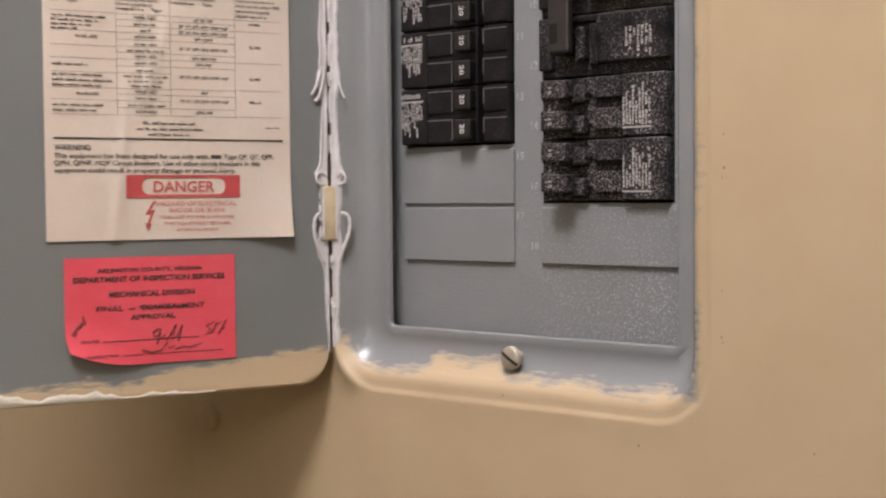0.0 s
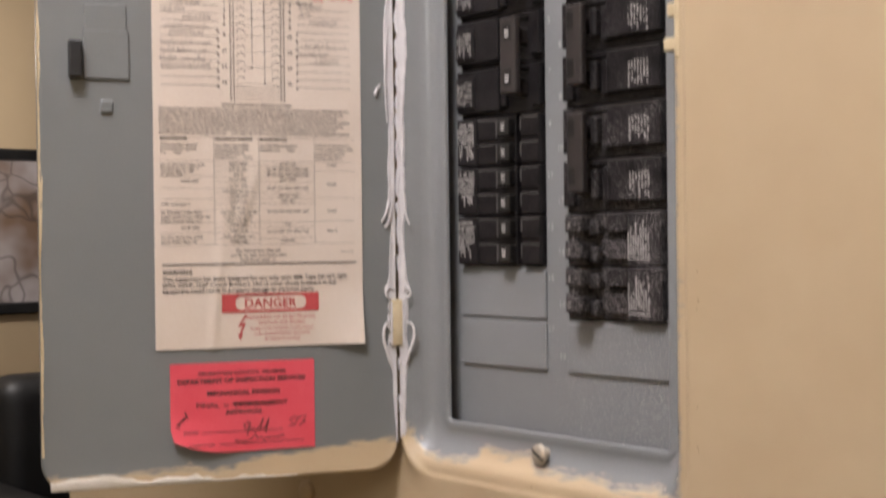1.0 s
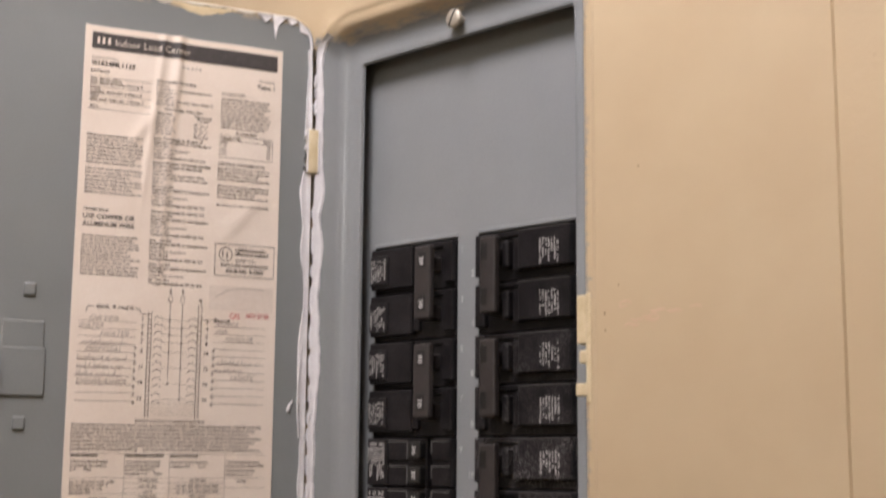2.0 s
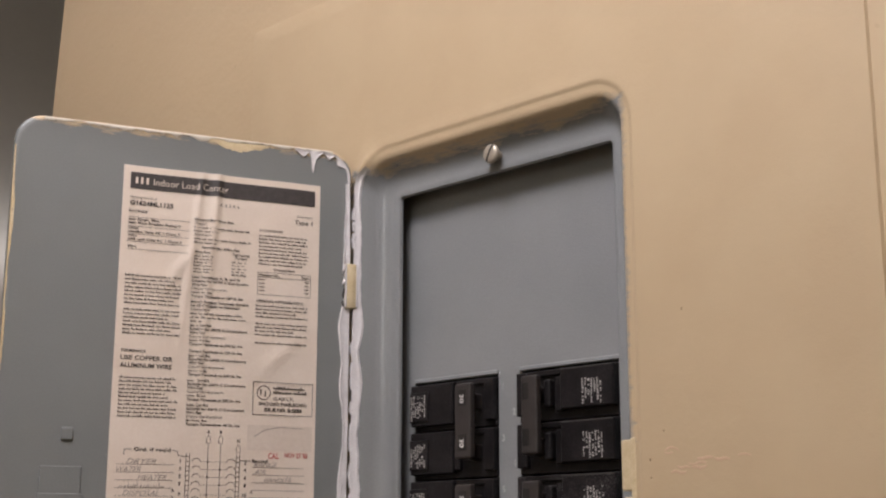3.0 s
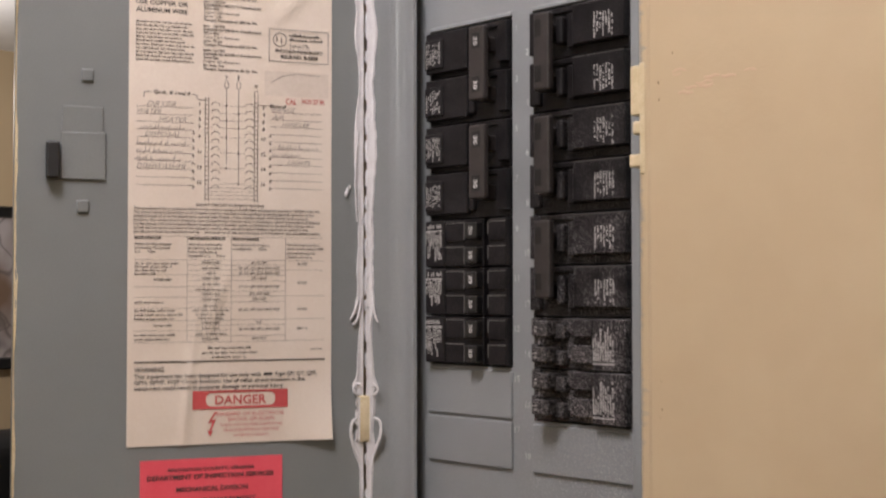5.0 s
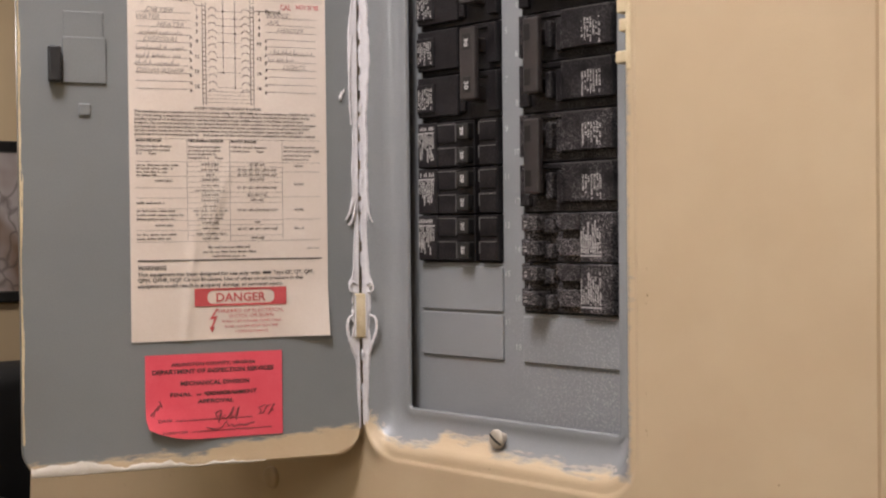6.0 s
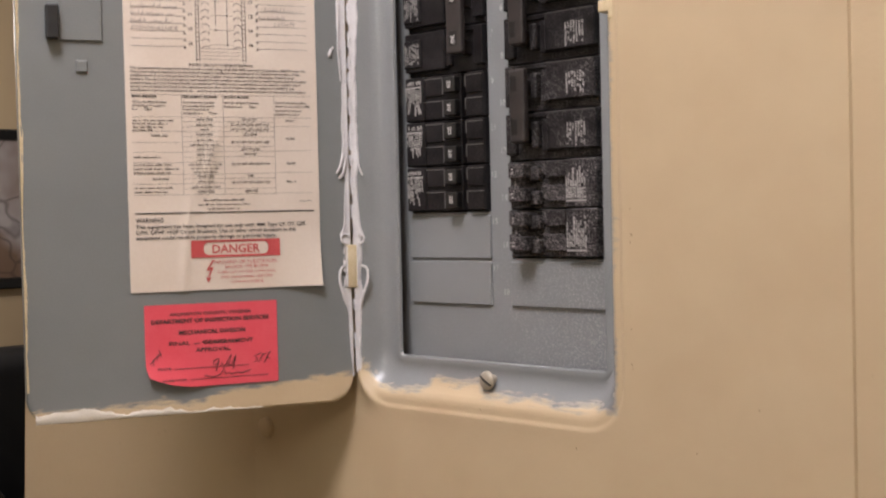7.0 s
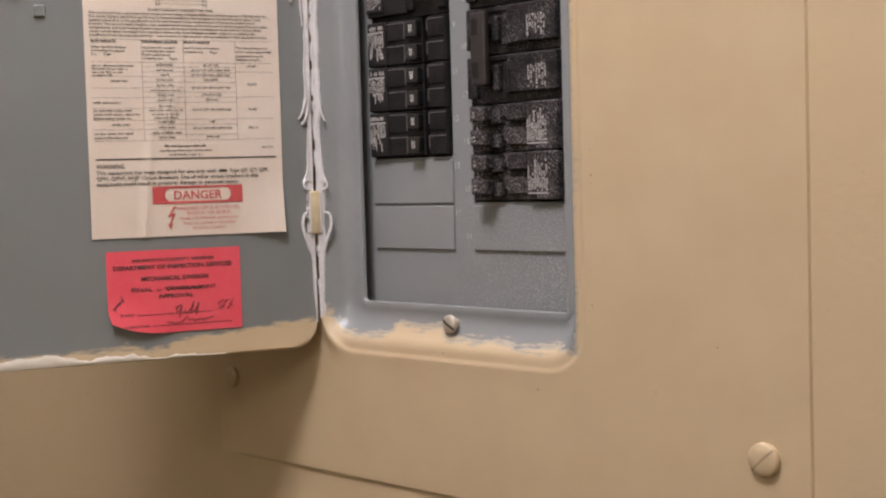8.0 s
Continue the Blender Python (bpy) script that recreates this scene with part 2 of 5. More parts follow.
def branch_print():
    m, n, l, p = nodes_of("print_of_dark_branches_on_white")
    tc = n.new("ShaderNodeTexCoord").outputs["Object"]
    v = n.new("ShaderNodeTexVoronoi")
    v.feature = "DISTANCE_TO_EDGE"
    v.inputs["Scale"].default_value = 5.5
    bend = n.new("ShaderNodeTexNoise")
    bend.inputs["Scale"].default_value = 4.0
    l.new(tc, bend.inputs["Vector"])
    warp = n.new("ShaderNodeVectorMath")
    warp.operation = "MULTIPLY_ADD"
    l.new(bend.outputs["Color"], warp.inputs[0])
    warp.inputs[1].default_value = (0.35, 0.35, 0.35)
    l.new(tc, warp.inputs[2])
    l.new(warp.outputs[0], v.inputs["Vector"])
    line = math_node(n, l, "MULTIPLY", ramp_node(n, l, v.outputs["Distance"], 0.05, 0.0), 0.6)
    ground = mix_node(n, l, ramp_node(n, l, noise_node(n, l, tc, 3.0), 0.4, 0.62), (0.46, 0.42, 0.42), (0.20, 0.13, 0.09))
    l.new(mix_node(n, l, line, ground, (0.05, 0.04, 0.035)), p.inputs["Base Color"])
    p.inputs["Roughness"].default_value = 0.4
    return m


ARTWORK = branch_print()


# ---- building helpers ----
def part(name, bm, material, parent=None, label="", kind="", matrix=None, smooth=None):
    me = bpy.data.meshes.new(name)
    bm.normal_update()
    bm.to_mesh(me)
    bm.free()
    me.materials.append(material)
    ob = new(name, me)
    if smooth is not None:
        me.shade_smooth()
        me.set_sharp_from_angle(angle=radians(smooth))
    if parent:
        ob.parent = parent
    if matrix:
        ob.matrix_local = matrix
    if label or kind:
        tagged(ob, label=label, kind=kind)
    return ob


def thing(name, label, category, group="", matrix=None, kind=""):
    ob = new(name)
    ob.empty_display_size = 0.02
    if matrix:
        ob.matrix_world = matrix
    return tagged(ob, label=label, category=category, group=group, kind=kind)


def box(bm, x0, x1, y0, y1, z0, z1, bevel=0.0, seg=1):
    made = bmesh.ops.create_cube(bm, size=1.0)["verts"]
    for v in made:
        v.co = Vector(((x0 + x1) / 2 + v.co.x * (x1 - x0), (y0 + y1) / 2 + v.co.y * (y1 - y0), (z0 + z1) / 2 + v.co.z * (z1 - z0)))
    if bevel:
        edges = list({e for v in made for e in v.link_edges})
        bmesh.ops.bevel(bm, geom=edges, offset=bevel, segments=seg, affect="EDGES", profile=0.5)
    return bm


def boxed(*args, **kw):
    return box(bmesh.new(), *args, **kw)


def rounded(x0, x1, z0, z1, r, n=8):
    """Corners of a rounded rectangle, counter-clockwise from the lower right."""
    pts = []
    for cx, cz, a in ((x1 - r, z0 + r, -90), (x1 - r, z1 - r, 0), (x0 + r, z1 - r, 90), (x0 + r, z0 + r, 180)):
        for i in range(n + 1):
            t = radians(a + 90 * i / n)
            pts.append((cx + r * math.cos(t), cz + r * math.sin(t)))
    return pts


def loft(bm, rings, close=True):
    """Skin between rings of points, each ring of the same count."""
    rows = [[bm.verts.new(c) for c in ring] for ring in rings]
    for a, b in zip(rows, rows[1:]):
        for i in range(len(a) if close else len(a) - 1):
            j = (i + 1) % len(a)
            bm.faces.new((a[i], a[j], b[j], b[i]))
    return rows


def lettering(bm, body, x, y, height, width=None, align="LEFT", turn=0.0, z=0.0, shear=0.0, bold=0.017):
    """Adds flat letters to bm: baseline start (or middle) at x, y; cap height and width in metres."""
    data = bpy.data.curves.new("letters", "FONT")
    data.body, data.align_x, data.size, data.shear, data.resolution_u, data.offset = body, align, 1.0, shear, 2, bold
    ob = new("letters", data)
    me = ob.to_mesh()
    if me and len(me.vertices):
        co = np.empty(len(me.vertices) * 3, np.float32)
        me.vertices.foreach_get("co", co)
        co = co.reshape(-1, 3)
        wide = max(1e-6, co[:, 0].max() - co[:, 0].min())
        sy = height / 0.70
        sx = width / wide if width else sy
        off = -co[:, 0].min() if align == "LEFT" else -(co[:, 0].max() + co[:, 0].min()) / 2
        c, s = math.cos(radians(turn)), math.sin(radians(turn))
        vs = []
        for px, py, _ in co:
            a, b = (px + off) * sx, py * sy
            vs.append(bm.verts.new((x + a * c - b * s, y + a * s + b * c, z)))
        for poly in me.polygons:
            try:
                bm.faces.new([vs[i] for i in poly.vertices])
            except ValueError:
                pass
    ob.to_mesh_clear()
    bpy.data.objects.remove(ob)
    bpy.data.curves.remove(data)
    return bm


def curl(points, r, flat_by=0.6):
    """A rounded rope of dried paint through points (x, up, out)."""
    pts = []
    p = [Vector(q) for q in points]
    for i in range(len(p) - 1):
        a, b, c, d = p[max(i - 1, 0)], p[i], p[i + 1], p[min(i + 2, len(p) - 1)]
        for k in range(6):
            t = k / 6
            pts.append(0.5 * (2 * b + (c - a) * t + (2 * a - 5 * b + 4 * c - d) * t * t + (3 * b - a - 3 * c + d) * t ** 3))
    pts.append(p[-1])
    bm = bmesh.new()
    rings = []
    for i, q in enumerate(pts):
        d = (pts[min(i + 1, len(pts) - 1)] - pts[max(i - 1, 0)]).normalized()
        side = Vector((d.y, -d.x, 0)).normalized()
        f = r * (0.35 + 0.65 * math.sin(math.pi * (0.12 + 0.76 * i / (len(pts) - 1)))) * (1 + 0.18 * math.sin(i * 1.9))
        rings.append([q + side * f * math.cos(u) + Vector((0, 0, f * flat_by * math.sin(u))) for u in [math.tau * j / 8 for j in range(8)]])
    rows = loft(bm, rings)
    bm.faces.new(rows[0])
    bm.faces.new(rows[-1])
    bmesh.ops.recalc_face_normals(bm, faces=bm.faces)
    return bm


FACE = Matrix(((1, 0, 0, 0), (0, 0, -1, 0), (0, 1, 0, 0), (0, 0, 0, 1)))


# ---- the room ----
WALL_Y, COVER_X, COVER_Z = 0.0013, (-0.107, 0.3092), (1.2398, 1.835)


def wall_with_hole():
    bm = bmesh.new()
    xs, zs = (-0.40, -0.09, 0.275, 2.2), (0.0, 1.27, 1.80, 2.42)
    for i in range(3):
        for j in range(3):
            if (i, j) != (1, 1):
                box(bm, xs[i], xs[i + 1], WALL_Y, 0.125, zs[j], zs[j + 1])
    bmesh.ops.remove_doubles(bm, verts=bm.verts, dist=1e-5)
    inner = [f for f in bm.faces if any(f is not g and {v for v in g.verts} == {v for v in f.verts} for e in f.edges for g in e.link_faces)]
    bmesh.ops.delete(bm, geom=list(set(inner)), context="FACES_ONLY")
    # the wall's free end is out of plumb
    for v in bm.verts:
        if v.co.x < -0.3:
            v.co.x = -0.414 + 0.078 * (v.co.z - 1.24)
    return bm


def slab(name, x0, x1, y0, y1, z0, z1, mat, label, category):
    return tagged(part(name, boxed(x0, x1, y0, y1, z0, z1), mat), label=label, category=category, kind="structure")


tagged(part("wall_north", wall_with_hole(), WALL), label="beige painted wall round the electrical panel", category="wall", kind="structure")
slab("floor", -4.6, 2.4, -2.8, 4.2, -0.1, 0.0, FLOOR, "brown carpeted floor", "floor")
slab("ceiling", -4.6, 2.4, -2.8, 4.2, 2.42, 2.52, CEILING, "white painted ceiling", "ceiling")
slab("wall_west", -4.6, -4.45, -2.8, 4.2, 0.0, 2.42, WALL, "beige painted wall of the far room", "wall")
slab("wall_east", 2.2, 2.35, -2.8, 4.2, 0.0, 2.42, WALL, "beige painted wall", "wall")
slab("wall_south", -4.45, 2.2, -2.8, -2.65, 0.0, 2.42, WALL, "beige painted wall", "wall")
slab("wall_back", -4.45, 2.2, 4.05, 4.2, 0.0, 2.42, WALL, "beige painted wall", "wall")

# ---- breaker panel: cover, deadfront, box ----
panel = thing("breaker_panel", "grey steel breaker panel, cover painted over in beige", "breaker panel", matrix=Matrix.Translation((0, 0, 1.2393)))
BASE = Matrix.Translation((0, 0, -1.2393))
OPEN = (0.0218, 0.1700, 1.3411, 1.7037)
FLOOR_Y, DEAD_Y = 0.0112, 0.0222


def cover_mesh():
    bm = bmesh.new()
    x0, x1, z0, z1 = OPEN

    def ring(a, b, c, d, r, y, left=None):
        """left: the depth along the hinge side, where the rim is rolled forwards."""
        pts = []
        for x, z in rounded(a, b, c, d, r, 12):
            f = min(1.0, max(0.0, (0.017 - x) / 0.013))
            pts.append((x, y if left is None else y + (left - y) * f * f * (3 - 2 * f), z))
        return pts

    steps = [
        ring(x0, x1, z0, z1, 0.002, FLOOR_Y + 0.0016),
        ring(x0, x1, z0, z1, 0.002, FLOOR_Y + 0.0004),
        ring(x0 - 0.0006, x1 + 0.0006, z0 - 0.0006, z1 + 0.0006, 0.0025, FLOOR_Y - 0.0004),
        ring(x0 - 0.0018, x1 + 0.0018, z0 - 0.0018, z1 + 0.0018, 0.0035, FLOOR_Y - 0.0006),
        ring(x0 - 0.0034, x1 + 0.0034, z0 - 0.0040, z1 + 0.0040, 0.006, FLOOR_Y - 0.0004),
        ring(0.0155, 0.1752, 1.3353, 1.7125, 0.011, FLOOR_Y),
        ring(0.0118, 0.1768, 1.3320, 1.7163, 0.012, FLOOR_Y - 0.0005),
        ring(0.0085, 0.1784, 1.3282, 1.7192, 0.014, FLOOR_Y - 0.0022),
        ring(0.0060, 0.1800, 1.3250, 1.7213, 0.015, FLOOR_Y - 0.0050, 0.0058),
        ring(0.0044, 0.1815, 1.3226, 1.7228, 0.016, 0.0036, 0.0027),
        ring(0.0034, 0.1829, 1.3206, 1.7242, 0.017, 0.0016, 0.0014),
        ring(0.0026, 0.1841, 1.3190, 1.7255, 0.018, 0.0009, 0.0002),
        ring(0.0018, 0.1859, 1.3168, 1.7276, 0.020, 0.0006, -0.0010),
        ring(0.0008, 0.1878, 1.3148, 1.7294, 0.022, 0.0006, -0.0024),
        ring(0.0002, 0.1888, 1.3138, 1.7305, 0.023, 0.0004, -0.0032),
        ring(-0.0006, 0.1898, 1.3128, 1.7316, 0.0235, -0.0002, -0.0034),
        ring(-0.0016, 0.1910, 1.3116, 1.7328, 0.024, -0.0003, -0.0030),
        ring(-0.0034, 0.1940, 1.3085, 1.7354, 0.025, 0.0, -0.0008),
        ring(-0.0120, 0.2010, 1.3010, 1.7425, 0.030, 0.0),
        ring(COVER_X[0] + 0.018, COVER_X[1] - 0.0030, COVER_Z[0] + 0.0028, COVER_Z[1] - 0.012, 0.004, 0.0),
        ring(COVER_X[0] + 0.015, COVER_X[1] - 0.0010, COVER_Z[0] + 0.0008, COVER_Z[1] - 0.010, 0.004, 0.0),
        [(x, (WALL_Y + 0.0002 if x > 0 else WALL_Y), z) for x, z in rounded(COVER_X[0], COVER_X[1], COVER_Z[0], COVER_Z[1], 0.004, 12)],
    ]
    loft(bm, steps)
    bmesh.ops.recalc_face_normals(bm, faces=bm.faces)
    if sum(f.normal.y for f in bm.faces) > 0:
        bmesh.ops.reverse_faces(bm, faces=bm.faces)
    return bm


part("cover", cover_mesh(), COVER_PAINT, panel, "steel cover in beige wall paint with a grey recess", matrix=BASE, smooth=40)

POLE, TOP_Z = 0.0254, 1.600
COLUMN = ((0.0236, 0.0838), (0.0998, 0.1617))


def deadfront_mesh():
    bm = bmesh.new()
    xs = (0.0040, COLUMN[0][0] - 0.0006, COLUMN[0][1] + 0.0006, COLUMN[1][0] - 0.0006, COLUMN[1][1] + 0.0006, 0.180)
    zl, zr = TOP_Z - 7 * POLE - 0.0008, TOP_Z - 8 * POLE - 0.0008
    zs = (1.320, zr, zl, TOP_Z + 0.0012, 1.722)
    for i in range(5):
        for j in range(4):
            if (i == 1 and j == 2) or (i == 3 and j in (1, 2)):
                continue
            box(bm, xs[i], xs[i + 1], DEAD_Y, DEAD_Y + 0.0016, zs[j], zs[j + 1])
    bmesh.ops.remove_doubles(bm, verts=bm.verts, dist=1e-6)
    bm.verts.index_update()
    seen = {}
    for f in bm.faces:
        seen.setdefault(frozenset(v.index for v in f.verts), []).append(f)
    bmesh.ops.delete(bm, geom=[f for fs in seen.values() if len(fs) > 1 for f in fs], context="FACES_ONLY")
    # rolled lip over the breaker openings
    for c in COLUMN:
        box(bm, c[0] - 0.001, c[1] + 0.001, DEAD_Y - 0.0010, DEAD_Y + 0.0005, TOP_Z + 0.0010, TOP_Z + 0.0034, 0.0005)
    return bm


part("deadfront", deadfront_mesh(), DEAD_ENAMEL, panel, "grey inner plate with knock-out blanks", matrix=BASE)


def blank_mesh(w, h):
    bm = bmesh.new()
    rings = [[(x, y, z) for x, z in rounded(i, w - i, i, h - i, 0.0008, 2)] for i, y in ((0, 0.0), (0.0, -0.0011), (0.0005, -0.0015))]
    rows = loft(bm, rings)
    bm.faces.new(rows[-1])
    bmesh.ops.recalc_face_normals(bm, faces=bm.faces)
    return bm


for cx, n in ((COLUMN[0], 7), (COLUMN[0], 8), (COLUMN[1], 8)):
    top = TOP_Z - n * POLE - (0.0024 if (cx is COLUMN[0] and n == 7) or cx is COLUMN[1] else 0.0024)
    bottom = TOP_Z - (n + 1) * POLE - 0.0010
    x0, x1 = (0.0223, 0.0845) if cx is COLUMN[0] else (0.0990, 0.1668)
    part("knockout_blank", blank_mesh(x1 - x0, top - bottom), DEAD_ENAMEL, panel, matrix=BASE @ Matrix.Translation((x0, DEAD_Y, bottom)))

# stamped circuit numbers on the strip between the columns
STAMPED = surface("rubbed_stamped_enamel", (0.20, 0.20, 0.205), (0.62, 0.62, 0.62), 0.35, big=300, fine=2300, bump=0.5, depth=0.0003)
for k in range(9):
    for side in (0, 1):
        z, x = TOP_Z - (k + (0.24 if side == 0 else 0.74)) * POLE, (0.0876 if side == 0 else 0.0950)
        bm = lettering(bmesh.new(), str(2 * k + 1 + side), x, z - 0.0015, 0.0032, align="CENTER", bold=0.02)
        part("stamped_number", bm, STAMPED, panel, matrix=BASE @ Matrix.Translation((0, DEAD_Y - 0.0003, 0)) @ FACE)
part("box", boxed(-0.085, 0.270, 0.055, 0.12, 1.28, 1.79), ENAMEL, panel, "grey steel box inside the wall", matrix=BASE)


def dome(r, h, q):
    """Height of a screw head at the fraction q of its radius."""
    return -h * (0.38 + 0.62 * math.sqrt(max(0.0, 1 - q ** 2.6)))


def screw_head(r, h):
    bm = bmesh.new()
    n, rings = 32, [[(r * math.cos(i * math.tau / 32), 0.0, r * math.sin(i * math.tau / 32)) for i in range(32)]]
    for q in (1.0, 0.97, 0.9, 0.78, 0.6, 0.4, 0.2, 0.03):
        rings.append([(r * q * math.cos(i * math.tau / n), dome(r, h, q), r * q * math.sin(i * math.tau / n)) for i in range(n)])
    rows = loft(bm, rings)
    bm.faces.new(rows[-1])
    bmesh.ops.recalc_face_normals(bm, faces=bm.faces)
    return bm


def screw_slot(r, h, w):
    bm = bmesh.new()
    rings = []
    for i in range(17):
        q = -0.94 + 1.88 * i / 16
        y = dome(r, h, abs(q))
        rings.append([(r * q, y - 0.00012, -w), (r * q, y - 0.00012, w), (r * q, y + 0.0006, w), (r * q, y + 0.0006, -w)])
    loft(bm, rings)
    bmesh.ops.recalc_face_normals(bm, faces=bm.faces)
    return bm


def add_screw(name, x, y, z, r, h, turn, mat, slot_mat, label, slot=0.12, stem=0.0):
    bm = screw_head(r, h)
    if stem:
        bmesh.ops.create_cone(bm, cap_ends=True, segments=16, radius1=r * 0.55, radius2=r * 0.55, depth=stem, matrix=Matrix.Translation((0, stem / 2 - 0.0002, 0)) @ pose(0, 0, 0, 90, 0, 0))
    s = part(name, bm, mat, panel, label, matrix=BASE @ Matrix.Translation((x, y, z)) @ pose(0, 0, 0, 0, turn, 0), smooth=50)
    part("slot", screw_slot(r, h, r * slot), slot_mat, s)
    return s


# wall paint in the slot, darkened to paint the groove's shade
SHADED_SLOT = surface("shaded_paint_slot", (0.30, 0.226, 0.138), (0.37, 0.28, 0.174), 0.6, bump=0.0)
add_screw("cover_screw", 0.2866, 0.0, 1.2845, 0.0076, 0.0036, -43, WALL, SHADED_SLOT, "domed slotted screw under beige paint", 0.06)
add_screw("cover_screw", -0.0915, 0.0, 1.2893, 0.0066, 0.0044, 20, WALL, WALL, "domed slotted screw under beige paint", 0.05)
add_screw("deadfront_screw", 0.0940, FLOOR_Y - 0.0048, 1.3318, 0.0050, 0.0026, 32, SCREW_METAL, SLOT_DARK, "slotted steel screw with smears of paint", 0.13, 0.006)
add_screw("deadfront_screw", 0.0958, FLOOR_Y - 0.0048, 1.7122, 0.0050, 0.0026, -62, SCREW_METAL, SLOT_DARK, "slotted steel screw with smears of paint", 0.13, 0.006)

# small chips in the cover's paint
CHIP = surface("chipped_paint", (0.22, 0.155, 0.085), (0.34, 0.25, 0.15), 0.7, bump=0.0)
for x, z, r in ((0.2304, 1.3086, 0.0004), (0.2025, 1.5638, 0.0005), (0.1947, 1.5516, 0.0006), (0.1950, 1.5440, 0.0005), (0.0943, 1.3170, 0.0004), (0.1593, 1.3035, 0.0005), (0.1953, 1.4210, 0.0003), (0.1956, 1.4088, 0.0005), (0.1949, 1.4052, 0.0003), (0.1946, 1.3640, 0.0003), (0.1945, 1.3471, 0.0004), (0.1951, 1.3452, 0.0003), (0.2140, 1.6156, 0.0005), (0.2636, 1.3314, 0.0004)):
    bm = bmesh.new()
    bmesh.ops.create_icosphere(bm, subdivisions=1, radius=r, matrix=Matrix.Diagonal((1, 0.35, 1.3, 1)))
    part("paint_chip", bm, CHIP, panel, matrix=BASE @ Matrix.Translation((x, -0.0001, z)))

SCUFF = surface("rubbed_pink_scuff", (0.56, 0.40, 0.27), (0.60, 0.43, 0.30), 0.45, big=200, fine=900, bump=0.1, depth=0.0002)
rng_scuff = random.Random(12)
for k in range(9):
    x, z = 0.200 + rng_scuff.uniform(0, 0.040), 1.549 + rng_scuff.uniform(-0.008, 0.008)
    ln = rng_scuff.uniform(0.004, 0.010)
    pts = [(x + ln * q / 3, z + rng_scuff.uniform(-0.0006, 0.0006), 0.0) for q in range(4)]
    part("scuff", curl(pts, rng_scuff.uniform(0.0004, 0.0008), 0.12), SCUFF, panel, matrix=BASE @ FACE)

# painted keeper for the latch on the recess's far side
for z0, z1, x0 in ((1.5388, 1.5612, 0.1776), (1.5302, 1.5362, 0.1788), (1.5156, 1.5214, 0.1768)):
    part("keeper_tab", boxed(x0, 0.1852, 0.0014, FLOOR_Y, z0, z1, 0.0008, 2), CREAM_PAINT, panel, "cream-painted keeper tab", matrix=BASE)
part("keeper_strip", boxed(0.1836, 0.1866, 0.0002, FLOOR_Y, 1.512, 1.562, 0.0008, 2), CREAM_PAINT, panel, matrix=BASE)

# ---- the open door ----
SWING = radians(-111.06)
E_X, E_N = Vector((-math.cos(SWING), -math.sin(SWING), 0)), Vector((-math.sin(SWING), math.cos(SWING), 0))
DOOR = Matrix(((E_X.x, 0, E_N.x, -0.0014), (E_X.y, 0, E_N.y, -0.0045), (0, 1, 0, 0), (0, 0, 0, 1)))


def door_mesh():
    bm = bmesh.new()
    x0, x1, z0, z1 = -0.1816, -0.0008, 1.3145, 1.7312

    def ring(i, y, r=0.014):
        return [(x, z, y) for x, z in rounded(x0 + i, x1 - i * 0.4, z0 + i, z1 - i, r)]

    steps = [ring(0.0018, -0.0070), ring(0.0002, -0.0070), ring(0.0, -0.0062), ring(0.0, -0.0010), ring(0.0004, -0.0002), ring(0.0012, 0.0003), ring(0.0030, 0.0), ring(0.02, 0.0, 0.006)]
    rows = loft(bm, steps)
    bm.faces.new(rows[-1])
    back = loft(bm, [ring(0.0018, -0.0070), ring(0.0018, -0.0016), ring(0.02, -0.0016, 0.006)])
    bm.faces.new(back[-1])
    bmesh.ops.remove_doubles(bm, verts=bm.verts, dist=1e-6)
    bmesh.ops.recalc_face_normals(bm, faces=bm.faces)
    return bm


door = part("door", door_mesh(), DOOR_PAINT, panel, "open grey steel door with ragged paint along its edges", matrix=BASE @ DOOR, smooth=40)

# latch plate, thumb latch and two dimples
bm = bmesh.new()
box(bm, -0.1596, -0.1376, 1.5165, 1.5403, 0.0, 0.0012, 0.0004)
box(bm, -0.1590, -0.1389, 1.5398, 1.5534, 0.0, 0.0009, 0.0003)
part("latch_plate", bm, DOOR_ENAMEL, door)
part("thumb_latch", boxed(-0.1668, -0.1603, 1.5166, 1.5350, 0.0, 0.0058, 0.0011, 2), LATCH_BLACK, door, "black plastic thumb latch")
for x, z in ((-0.1468, 1.5692), (-0.1487, 1.5030)):
    bm = bmesh.new()
    rings = [[(x + a, z + b, h) for a, b in rounded(-w, w, -w * 1.08, w * 1.08, 0.0006, 2)] for w, h in ((0.0031, 0.0), (0.0030, 0.0006), (0.0024, 0.0012))]
    rows = loft(bm, rings)
    bm.faces.new(rows[-1])
    bmesh.ops.recalc_face_normals(bm, faces=bm.faces)
    part("dimple", bm, DOOR_ENAMEL, door)

# hinge knuckles
rng_hinge = random.Random(3)
